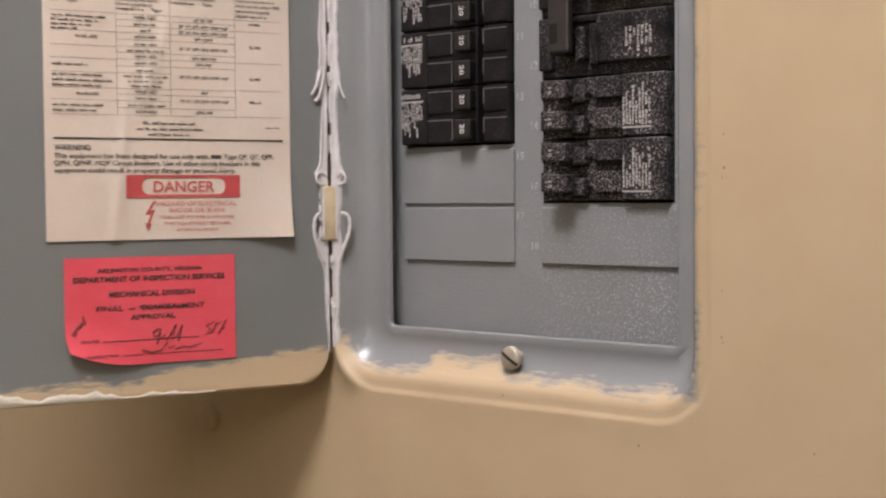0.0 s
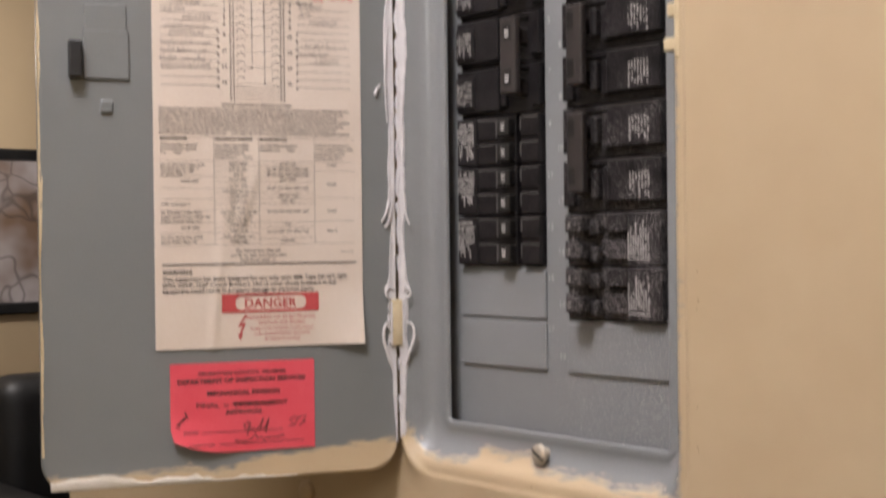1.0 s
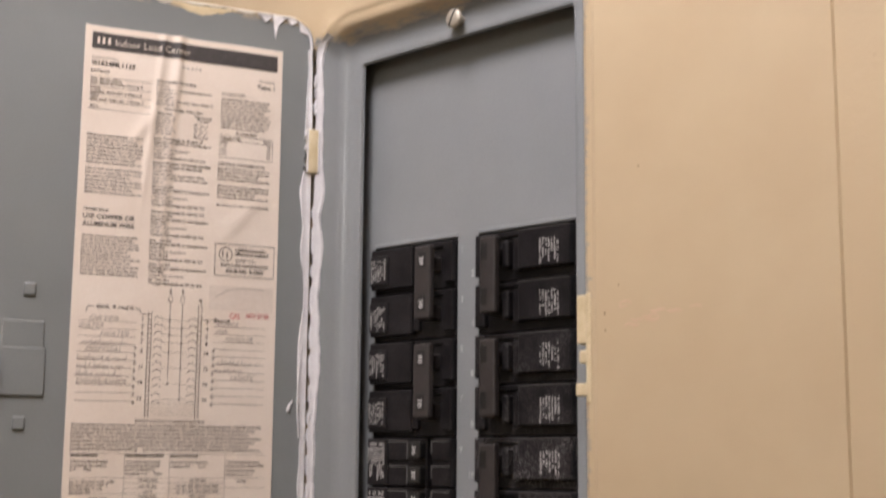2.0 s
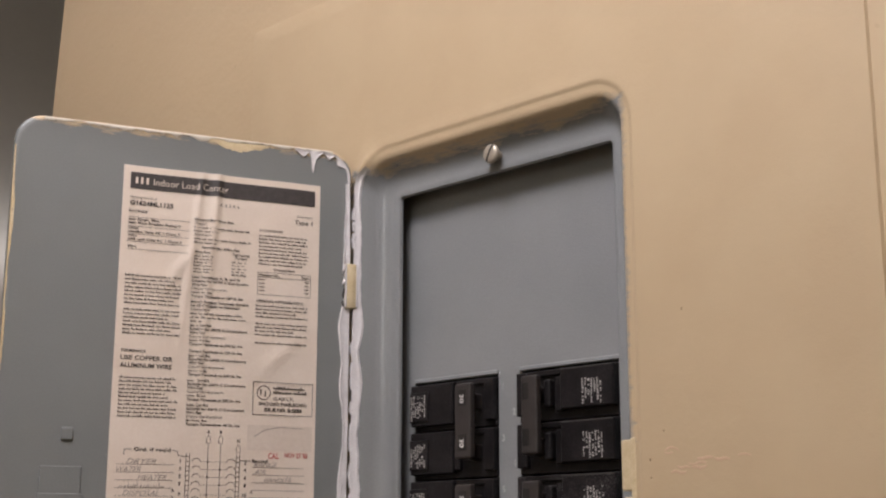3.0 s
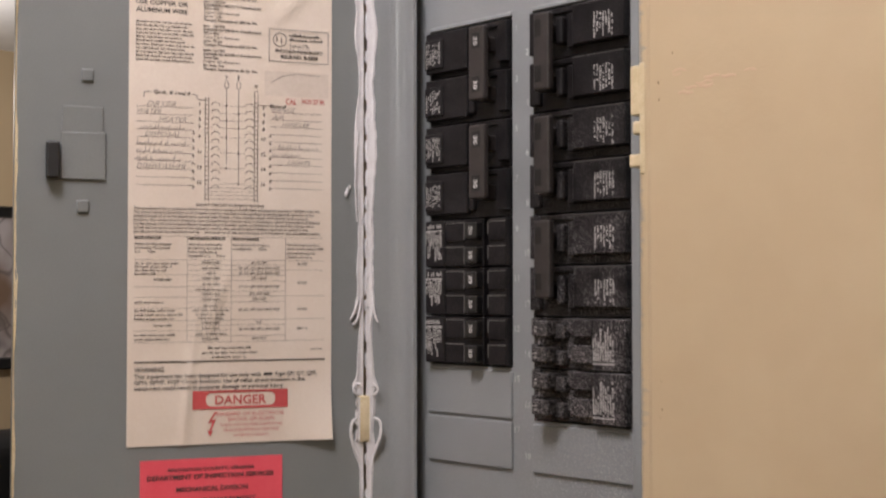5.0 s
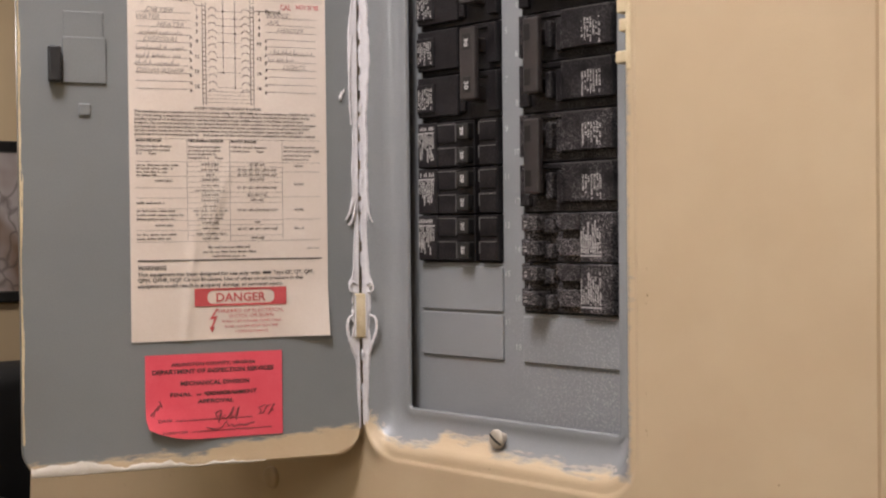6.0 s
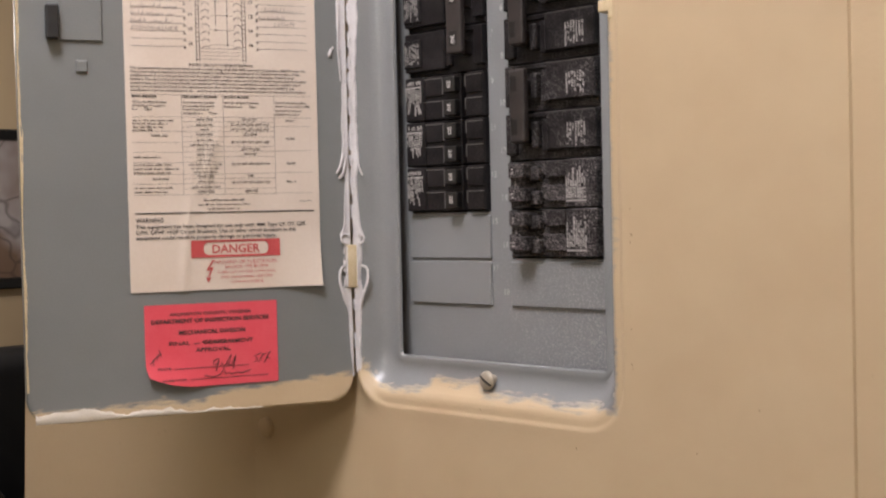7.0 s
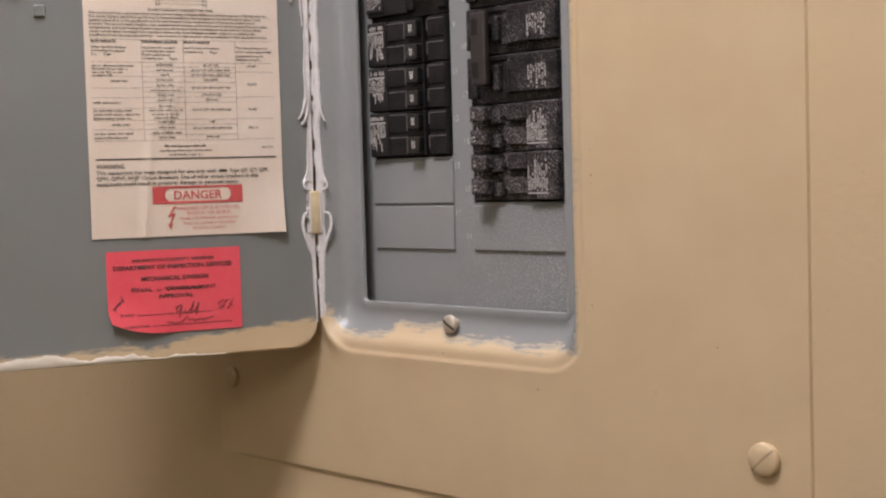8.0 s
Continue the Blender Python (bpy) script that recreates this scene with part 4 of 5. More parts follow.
def sheet(x1, y0, y1, lift, nx, ny, thick=0.00018, trim=None):
    bm = bmesh.new()
    rows = []
    for top in (1, 0):
        for j in range(ny + 1):
            for i in range(nx + 1):
                x, y = x1 * i / nx, y0 + (y1 - y0) * j / ny
                if trim:
                    x, y = trim(x, y)
                rows.append(bm.verts.new((x, y, lift(x, y) - (0 if top else thick))))
    k = (nx + 1) * (ny + 1)
    at = lambda t, i, j: rows[t * k + j * (nx + 1) + i]
    for j in range(ny):
        for i in range(nx):
            bm.faces.new((at(0, i, j), at(0, i + 1, j), at(0, i + 1, j + 1), at(0, i, j + 1)))
            bm.faces.new((at(1, i, j), at(1, i, j + 1), at(1, i + 1, j + 1), at(1, i + 1, j)))
    for i in range(nx):
        bm.faces.new((at(0, i, 0), at(1, i, 0), at(1, i + 1, 0), at(0, i + 1, 0)))
        bm.faces.new((at(0, i, ny), at(0, i + 1, ny), at(1, i + 1, ny), at(1, i, ny)))
    for j in range(ny):
        bm.faces.new((at(0, 0, j), at(0, 0, j + 1), at(1, 0, j + 1), at(1, 0, j)))
        bm.faces.new((at(0, nx, j), at(1, nx, j), at(1, nx, j + 1), at(0, nx, j + 1)))
    return bm


directory = thing("panel_directory", "long cream paper directory with red danger band on the door", "paper label", matrix=DOOR @ Matrix.Translation((PX, 0.0008, 0)))
part("paper", sheet(PW, PBOT, PTOP, paper_lift, 80, 100), PAPER, directory, smooth=60)
OVER = 0.00022


def printed(name, bm, mat, label="", kind=""):
    return part(name, laid(bm, paper_lift, OVER), mat, directory, label, kind)


def split_flat(bm, x0, y0, x1, y1, n=12):
    for i in range(n):
        flat(bm, x0 + (x1 - x0) * i / n, y0, x0 + (x1 - x0) * (i + 1) / n, y1)


# black title band with pale lettering; the maker's mark is a plain bar
bm = bmesh.new()
split_flat(bm, 0.0037, 1.6966, 0.1045, 1.7054, 90)
printed("title_band", bm, INK, "black title band")
bm = bmesh.new()
lettering(bm, "Indoor Load Center", 0.0158, 1.6991, 0.0037, 0.0400, z=0.0002, bold=-0.004)
for x in (0.0063, 0.0090, 0.0119):
    flat(bm, x, 1.6993, x + 0.0013, 1.7028, 0.0002)
printed("title", bm, PAPER, "pale title lettering")

rng = random.Random(8)
bm = bmesh.new()
lettering(bm, "G1624ML1125", 0.0040, 1.6878, 0.0024, 0.0226, bold=0.03)
lettering(bm, "Catalog Number", 0.0040, 1.6914, 0.0012, 0.0140, bold=0.0)
printed("catalogue_line", bm, INK, "bold black catalogue line")
bm = bmesh.new()
lettering(bm, "K 0 3 5 6", 0.0515, 1.6914, 0.0016, 0.0105, bold=0.0)
printed("issue_code", bm, INK, "small black issue code")
bm = bmesh.new()
lettering(bm, "Type 1", 0.0930, 1.6858, 0.0023, 0.0102, bold=0.01)
printed("type_line", bm, INK, "bold black type line")
bm = bmesh.new()
lettering(bm, "RATINGS", 0.0038, 1.6838, 0.0015, 0.0096)
for y in (1.6812, 1.6763, 1.6722, 1.6682, 1.6642):
    split_flat(bm, 0.0034, y, 0.0355, y + 0.0002)
for y, bars, body, w in ((1.6796, 0.0036, "Amps, Max.", 0.0120), (1.6777, 0.0040, "Main Breaker Rating If", 0.0225), (1.6749, 0.0, "Used", 0.0050), (1.6731, 0.0075, "Volts AC 1 Phase 3", 0.0185), (1.6708, 0.0, "Wire", 0.0045), (1.6691, 0.0085, "Volts AC 1 Phase 3", 0.0185), (1.6650, 0.0, "Wire", 0.0045)):
    if bars:
        words(bm, rng, 0.0038, 0.0038 + bars, y, 0.0013, mean=0.008)
    lettering(bm, body, 0.0038 + (bars + 0.0008 if bars else 0.0), y, 0.0014, w, bold=0.02)
printed("ratings", bm, INK, "bold black ratings between rules")
bm = bmesh.new()
lettering(bm, "TERMINALS:", 0.0033, 1.6108, 0.0014, 0.0130)
lettering(bm, "USE COPPER OR", 0.0034, 1.6068, 0.0023, 0.0265)
lettering(bm, "ALUMINUM WIRE", 0.0034, 1.6029, 0.0023, 0.0262)
printed("wire_notice", bm, INK, "bold black wire notice")
bm = bmesh.new()
lettering(bm, "GENERAL INFORMATION:", 0.0730, 1.6414, 0.0014, 0.0262)
printed("heading", bm, INK, "bold black heading")
bm = bmesh.new()
lettering(bm, "SHORT CIRCUIT CURRENT RATING", 0.0345, 1.5038, 0.0014, 0.0360)
printed("heading", bm, INK, "bold black heading")
bm = bmesh.new()
lettering(bm, "WARNING", 0.0036, 1.4188, 0.0024, 0.0150, bold=0.02)
lettering(bm, "This equipment has been designed for use only with", 0.0036, 1.4156, 0.0020, 0.0655)
flat(bm, 0.0706, 1.4158, 0.0752, 1.4172)
lettering(bm, "Type QP, QT, QPF,", 0.0765, 1.4156, 0.0020, 0.0228)
lettering(bm, "QPH, QPHF, HQP Circuit Breakers. Use of other circuit breakers in this", 0.0036, 1.4126, 0.0020, 0.0895)
lettering(bm, "equipment could result in property damage or personal injury.", 0.0036, 1.4096, 0.0020, 0.0780)
split_flat(bm, 0.0036, 1.4234, 0.1040, 1.4241, 30)
printed("warning_notice", bm, INK, "black warning paragraph under a rule")
bm = bmesh.new()
words(bm, rng, 0.0410, 0.0640, 1.4300, 0.0013)
words(bm, rng, 0.0380, 0.0670, 1.4276, 0.0011)
words(bm, rng, 0.0430, 0.0620, 1.4253, 0.0011)
printed("maker_line", bm, INK, "small black printed lines")

# small print that cannot be read
bm = bmesh.new()
lettering(bm, "Enclosure", 0.0945, 1.6896, 0.0012, 0.0086, bold=0.0)


def block(x0, x1, top, bottom, pitch, h=0.00115, head=0):
    y, i = top - h, 0
    while y > bottom:
        end = x1 - rng.uniform(0.0, 0.25) * (x1 - x0) * (1.0 if rng.random() < 0.4 else 0.15)
        words(bm, rng, x0, end, y, h * (1.25 if i < head else 1.0), mean=0.0034, gap=0.0006)
        y -= pitch
        i += 1


block(0.0035, 0.0330, 1.6512, 1.6352, 0.00205)
block(0.0035, 0.0335, 1.6335, 1.6180, 0.00205)
block(0.0034, 0.0335, 1.5985, 1.5765, 0.00195)
LUGS = ("Suitable for 60/75 C Conductors", "Wire Size", "Copper and Aluminum")
TORQUE = "Torque Terminals to %s Lb. Ins."


def line(body, y, w, x=0.0380, h=0.00135, bold=0.02, align="LEFT"):
    """A readable line, or a bar-worded one where body is empty."""
    if body:
        lettering(bm, body, x, y, h, w, bold=bold, align=align)
    else:
        words(bm, rng, x, x + w, y, h * 0.9)


for body, y, w, bold in (("Ground Bar Wire Size", 1.6825, 0.0215, 0.03), ("Copper", 1.6804, 0.0068, 0.01), ("", 1.6784, 0.0300, 0), ("", 1.6764, 0.0130, 0), ("Aluminum", 1.6743, 0.0092, 0.01), ("", 1.6722, 0.0310, 0), ("", 1.6702, 0.0120, 0)):
    line(body, y, w, bold=bold)
line("Neutral Bar Wire Size", 1.6676, 0.0205, x=0.0428, bold=0.03)
line("Wire Size", 1.6650, 0.0085, x=0.0385, bold=0.03)
line("Tightening", 1.6652, 0.0095, x=0.0590)
line("Torque", 1.6634, 0.0066, x=0.0605)
for i in range(6):
    words(bm, rng, 0.0385, 0.0490 - 0.001 * (i % 2), 1.6630 - i * 0.0017, 0.0010)
    words(bm, rng, 0.0590, 0.0668, 1.6612 - i * 0.0017 if i < 5 else 1.6545, 0.0010, mean=0.0016, gap=0.0012)
for body, y, w, bold in (("Line Terminals A, B, and N", 1.6515, 0.0258, 0.03), (LUGS[0], 1.6495, 0.0305, 0.025), (LUGS[1], 1.6475, 0.0080, 0.025), (LUGS[2], 1.6455, 0.0190, 0.005), ("", 1.6436, 0.0110, 0), (TORQUE % "120", 1.6414, 0.0280, 0.03),
        ("Branch Breaker Terminals Suitable", 1.6384, 0.0310, 0.03), ("for 60 C Copper or Aluminum", 1.6364, 0.0262, 0.03), ("Conductors", 1.6344, 0.0100, 0.02), ("", 1.6323, 0.0285, 0), ("", 1.6303, 0.0310, 0), ("", 1.6283, 0.0060, 0), (TORQUE % "120", 1.6124, 0.0285, 0.03)):
    line(body, y, w, bold=bold)
for top, torque in ((1.6260, "250"), (1.6102, "250"), (1.5973, "250"), (1.5846, "45")):
    words(bm, rng, 0.0380, 0.0425, top, 0.0012)
    line("Lug Kit", top, 0.0062, x=0.0432, bold=0.03)
    for k, (body, w) in enumerate(zip(LUGS, (0.0305, 0.0080, 0.0190))):
        line(body, top - 0.00195 * (k + 1), w, bold=0.005 if k == 2 else 0.025)
    line("", top - 0.0078, 0.0110)
    line(TORQUE % torque, top - 0.0099, 0.0285, bold=0.03)
line("ACCESSORIES:", 1.6800, 0.0135, x=0.0735, bold=0.01)
block(0.0735, 0.1015, 1.6785, 1.6612, 0.00195)
line("Ground Bars", 1.6588, 0.0118, x=0.0820, bold=0.03)
line("Catalog No.", 1.6556, 0.0112, x=0.0742, bold=0.03)
line("Term", 1.6556, 0.0045, x=0.0975, bold=0.03)
for y in (1.6576, 1.6549, 1.6455):
    split_flat(bm, 0.0734, y, 0.1030, y + 0.00022)
for x in (0.0734, 0.1028):
    flat(bm, x, 1.6455, x + 0.0002, 1.6577)
for i in range(4):
    words(bm, rng, 0.0742, 0.0775, 1.6534 - i * 0.0020, 0.0010)
    words(bm, rng, 0.0995, 0.1018, 1.6534 - i * 0.0020, 0.0010)
block(0.0728, 0.1018, 1.6402, 1.6330, 0.00195)
block(0.0728, 0.1018, 1.6305, 1.6222, 0.00195)
block(0.0728, 0.1018, 1.6203, 1.6180, 0.00195)
# listing mark box: plain ring and bars
for x0, y0, x1, y1 in ((0.0727, 1.5986, 0.1056, 1.5989), (0.0727, 1.5815, 0.1056, 1.5818), (0.0727, 1.5815, 0.0730, 1.5989), (0.1053, 1.5815, 0.1056, 1.5989)):
    flat(bm, x0, y0, x1, y1)
words(bm, rng, 0.0838, 0.1022, 1.5953, 0.0016, mean=0.016)
words(bm, rng, 0.0838, 0.1022, 1.5930, 0.0016, mean=0.016)
lettering(bm, "CLASS CTL", 0.0840, 1.5895, 0.0017, 0.0112, bold=0.01)
lettering(bm, "ENCLOSED PANELBOARD", 0.0762, 1.5866, 0.0017, 0.0262, bold=0.02)
lettering(bm, "ISSUE NO. B-5858", 0.0792, 1.5835, 0.0019, 0.0205, bold=0.03)
# dense paragraph over the table
PARAGRAPH = (
    "This panelboard has a maximum short circuit current rating of 65,000 RMS symmetrical amperes, 120/240 volts AC.",
    "The circuit rating is dependent on the branch breakers installed in this panelboard, the feeder/main breaker, if any,",
    "installed ahead of or in this panelboard, and the main breaker, if any, installed ahead of the feeder and/or branch",
    "breakers. The correct branch breakers, main breaker/branch breaker series combinations, feeder breaker/branch breaker",
    "combinations, and main breaker/feeder breaker/branch breaker series combinations to be used for various short",
    "circuit current levels are listed in the tabulation below. Any circuit breaker installed, replaced, or added in this",
    "panelboard must be manufactured by    and must be of the correct type as indicated in the tabulation below.",
)
for i, body in enumerate(PARAGRAPH):
    lettering(bm, body, 0.0028, 1.5016 - i * 0.00198, 0.00125, 0.0985 - 0.0035 * (i % 3), bold=0.022)
# rating table: columns, rows and their entries
COLS = (0.0030, 0.0301, 0.0530, 0.0821, 0.1034)


def rule(x0, x1, y):
    split_flat(bm, x0, y, x1, y + 0.00014, 16)


rule(COLS[0], COLS[4], 1.4880)
rule(COLS[0], COLS[4], 1.4759)
for x in COLS[1:4]:
    for i in range(20):
        flat(bm, x, 1.4336 + i * 0.00272, x + 0.00016, 1.4336 + (i + 1) * 0.00272)
for y in (1.4681, 1.4620, 1.4567, 1.4510, 1.4447, 1.4396, 1.4336):
    rule(COLS[0], COLS[1], y)
for y in (1.4734, 1.4707, 1.4681, 1.4652, 1.4624, 1.4598, 1.4570, 1.4541, 1.4513, 1.4447, 1.4423, 1.4396, 1.4367, 1.4336):
    rule(COLS[1], COLS[2], y)
for y in (1.4735, 1.4707, 1.4681, 1.4653, 1.4598, 1.4572, 1.4543, 1.4450, 1.4423, 1.4367, 1.4336):
    rule(COLS[2], COLS[3], y)
for y in (1.4710, 1.4573, 1.4453, 1.4338):
    rule(COLS[3], COLS[4], y)
for col, x, head in ((0, 0.0034, ("MAIN BREAKER",)), (1, 0.0308, ("FEEDER/MAIN BREAKER",)), (2, 0.0537, ("BRANCH BREAKER",))):
    lettering(bm, head[0], x, 1.4864, 0.0014, (0.0135, 0.0193, 0.0144)[col], bold=0.03)
for x, y, body, w in (
        (0.0034, 1.4834, "When the Main Breaker", 0.0188), (0.0034, 1.4815, "protecting the system", 0.0178), (0.0034, 1.4796, "is a      Type", 0.0105),
        (0.0308, 1.4834, "And when the breaker", 0.0177), (0.0308, 1.4815, "protecting this panel", 0.0172), (0.0308, 1.4796, "board (separate or", 0.0150), (0.0308, 1.4776, "integral) is a     Type", 0.0188),
        (0.0537, 1.4834, "And the branch breakers", 0.0197), (0.0537, 1.4813, "installed are      Type", 0.0182),
        (0.0828, 1.4838, "Then the maximum short", 0.0180), (0.0828, 1.4817, "circuit current rating in RMS", 0.0202), (0.0828, 1.4794, "symmetrical amperes", 0.0155), (0.0828, 1.4772, "120/240 volts AC is", 0.0140)):
    lettering(bm, body, x, y, 0.0012, w, bold=0.02)
SIX = "QP, QT, QPF, QPH, QPHF, HQP"
for y, body, w in ((1.4742, "QP, QT, QPF", 0.0086), (1.4714, SIX, 0.0222), (1.4687, SIX, 0.0222), (1.4661, "QPH, QPHF", 0.0084), (1.4618, SIX, 0.0222), (1.4579, "QPH, PHF, HQP", 0.0112), (1.4552, "QPH, HQP", 0.0074), (1.4498, SIX, 0.0222), (1.4432, "HQP", 0.0032), (1.4396, SIX, 0.0222), (1.4348, "QPHF, HQP", 0.0076)):
    lettering(bm, body, 0.0680, y, 0.0012, w, align="CENTER", bold=0.02)
for y, w in ((1.4741, 0.0), (1.4714, 0.0095), (1.4688, 0.0045), (1.4660, 0.0), (1.4631, 0.0090), (1.4604, 0.0160), (1.4578, 0.0), (1.4549, 0.0), (1.4520, 0.0080), (1.4495, 0.0190), (1.4475, 0.0160), (1.4455, 0.0130), (1.4430, 0.0), (1.4403, 0.0090), (1.4374, 0.0160), (1.4346, 0.0)):
    if w:
        words(bm, rng, 0.0425 - w / 2, 0.0425 + w / 2, y, 0.0011)
    else:
        lettering(bm, "NONE USED", 0.0425, y, 0.0012, 0.0092, align="CENTER", bold=0.02)
for y in (1.4652, 1.4417):
    lettering(bm, "NONE USED", 0.0178, y, 0.0012, 0.0092, align="CENTER", bold=0.02)
for y, x1 in ((1.4736, 0.0262), (1.4718, 0.0225), (1.4700, 0.0200), (1.4684, 0.0140), (1.4537, 0.0180), (1.4495, 0.0240), (1.4473, 0.0280), (1.4453, 0.0235), (1.4371, 0.0245), (1.4349, 0.0225)):
    words(bm, rng, 0.0034, x1, y, 0.0011)
for y, body in ((1.4737, "10,000"), (1.4638, "22,000"), (1.4499, "42,000")):
    lettering(bm, body, 0.0913, y, 0.0012, 0.0052, align="CENTER", bold=0.02)
words(bm, rng, 0.0887, 0.0939, 1.4398, 0.0011)
words(bm, rng, 0.0960, 0.1025, 1.4290, 0.0007)
printed("small_print", bm, FADED_INK, "small print too fine to read", "stuff")

# wiring diagram
bm = bmesh.new()


def stroke(bm, pts, w):
    """A drawn line of even width through points."""
    pts = [Vector((*p, 0)) for p in pts]
    left, right = [], []
    for i, p in enumerate(pts):
        d = (pts[min(i + 1, len(pts) - 1)] - pts[max(i - 1, 0)]).normalized()
        nrm = Vector((-d.y, d.x, 0)) * w / 2
        left.append(bm.verts.new(p + nrm))
        right.append(bm.verts.new(p - nrm))
    for i in range(len(pts) - 1):
        bm.faces.new((right[i], right[i + 1], left[i + 1], left[i]))


for x in (0.0400, 0.0660):
    for dx in (-0.0009, 0.0009):
        stroke(bm, [(x + dx, 1.5605 - i * 0.0054) for i in range(11)], 0.0003)
    for i in range(22):
        y = 1.5590 - i * 0.00245
        stroke(bm, [(x - 0.0008, y), (x + 0.0008, y)], 0.0003)
for x, low in ((0.0503, 1.5262), (0.0567, 1.5160)):
    stroke(bm, [(x, 1.5660 - i * (1.5660 - low) / 10) for i in range(11)], 0.00026)
for x, y in ((0.0503, 1.5690), (0.0567, 1.5690), (0.0660, 1.5645)):
    stroke(bm, [(x - 0.0010, y - 0.0030), (x - 0.0010, y - 0.0005), (x, y + 0.0014), (x + 0.0010, y - 0.0005), (x + 0.0010, y - 0.0030), (x - 0.0010, y - 0.0030)], 0.00026)
for c, x, y in (("A", 0.0503, 1.5710), ("B", 0.0567, 1.5710), ("N", 0.0660, 1.5668)):
    lettering(bm, c, x, y, 0.0016, align="CENTER")
printed("bus_diagram", bm, INK, "black diagram of rails and bus lines")
bm = bmesh.new()
levels = [1.5565 - i * 0.0039 for i in range(4)] + [1.5398 - i * 0.0080 for i in range(4)]
for i, y in enumerate(levels):
    for side in (-1, 1):
        hub = 0.0535 + side * 0.0090
        halves = (0.0,) if i < 4 else (0.0014, -0.0026)
        for dy in halves:
            arc = [(hub + 0.0021 * math.cos(t), y + dy + 0.0017 * math.sin(t)) for t in [math.pi * q / 8 for q in range(9)]]
            stroke(bm, arc, 0.00028)
    stroke(bm, [(0.0467, y), (0.0603, y)], 0.00014)
    bmesh.ops.create_circle(bm, cap_ends=True, segments=10, radius=0.00055, matrix=Matrix.Translation((0.0503 if i % 2 == 0 else 0.0567, y, 0)))
    lettering(bm, str(2 * i + 1), 0.0362, y - 0.0008, 0.0019, align="CENTER", bold=0.02)
    lettering(bm, str(2 * i + 2), 0.0700, y - 0.0008, 0.0019, align="CENTER", bold=0.02)
for i in range(4):
    for side in (0, 1):
        for j, c in enumerate("AB"):
            lettering(bm, c, 0.0330 if side == 0 else 0.0737, levels[4 + i] + 0.0010 - j * 0.0040, 0.0018, align="CENTER", bold=0.004)
for i in range(4):
    y = 1.5078 + i * 0.0019
    stroke(bm, [(0.0410, y), (0.0652, y)], 0.00014)
printed("circuit_diagram", bm, INK, "black circuit arcs and numbers")
bm = bmesh.new()
lettering(bm, "Grd. if req'd", 0.0125, 1.5610, 0.0018, 0.0185)
stroke(bm, [(0.0075, 1.5590), (0.0080, 1.5618), (0.0115, 1.5618)], 0.0003)
stroke(bm, [(0.0320, 1.5618), (0.0345, 1.5612), (0.0350, 1.5592), (0.0388, 1.5588)], 0.0003)
printed("diagram_note", bm, INK)
bm = bmesh.new()
lettering(bm, "Bond", 0.0735, 1.5567, 0.0018, 0.0085)
stroke(bm, [(0.0672, 1.5575), (0.0728, 1.5575)], 0.0003)
printed("diagram_note", bm, INK)
lines = [1.5543 - i * 0.00390 for i in range(5)] + [1.5346 - i * 0.0041 for i in range(6)]
for y in lines:
    for pts in ([(0.0040, y), (0.0150, y), (0.0330, y + 0.0002)], [(0.0738, y), (0.0880, y), (0.1020, y)]):
        bm = bmesh.new()
        stroke(bm, pts, 0.00018)
        printed("writing_line", bm, INK)
bm = bmesh.new()
stroke(bm, [(0.0787 + 0.0036 * math.cos(t), 1.5932 + 0.0036 * math.sin(t)) for t in [math.tau * q / 24 for q in range(25)]], 0.0004)
flat(bm, 0.0768, 1.5920, 0.0774, 1.5950)
flat(bm, 0.0792, 1.5912, 0.0798, 1.5942)
printed("listing_mark", bm, INK, "round mark in a box")

# pencilled circuit names
for body, x, i, w in (("DRYER", 0.0090, 0, 0.0150), ("WATER", 0.0045, 1, 0.0120), ("HEATER", 0.0150, 2, 0.0145), ("DISPOSAL", 0.0080, 4, 0.0180), ("DISHWASHER", 0.0040, 8, 0.0250)):
    printed("pencil_note", lettering(bmesh.new(), body, x, lines[i] + 0.0003, 0.0026, w, shear=0.38, bold=-0.006), PENCIL, "pencilled circuit name")
for body, x, i, w in (("RANGE", 0.0745, 0, 0.0130), ("AIR", 0.0745, 1, 0.0065), ("HANDLER", 0.0800, 2, 0.0150), ("LIGHTS", 0.0830, 7, 0.0130)):
    printed("pencil_note", lettering(bmesh.new(), body, x, lines[i] + 0.0003, 0.0025, w, shear=0.38, bold=-0.006), PENCIL, "pencilled circuit name")
for x0, x1, i in ((0.0060, 0.0280, 3), (0.0040, 0.0290, 5), (0.0040, 0.0270, 6), (0.0030, 0.0260, 7), (0.0760, 0.1000, 5), (0.0745, 0.0900, 6)):
    bm = bmesh.new()
    x, pts = x0, []
    while x < x1:
        tall = 0.0030 if rng.random() < 0.30 else 0.0017
        pts += [(x, lines[i] + 0.0003), (x + 0.0007, lines[i] + tall * rng.uniform(0.7, 1.1)), (x + 0.0005, lines[i] + 0.0004 + rng.uniform(0, 0.0004))]
        x += rng.uniform(0.0007, 0.0014)
        if rng.random() < 0.14:
            stroke(bm, pts, 0.00028)
            pts, x = [], x + 0.0010
    if len(pts) > 1:
        stroke(bm, pts, 0.00028)
    printed("pencil_note", bm, PENCIL, "pencilled squiggle")
bm = bmesh.new()
stroke(bm, [(0.0740, 1.5700), (0.0800, 1.5738), (0.0880, 1.5755), (0.1010, 1.5750)], 0.0003)
printed("pencil_mark", bm, PENCIL)
bm = bmesh.new()
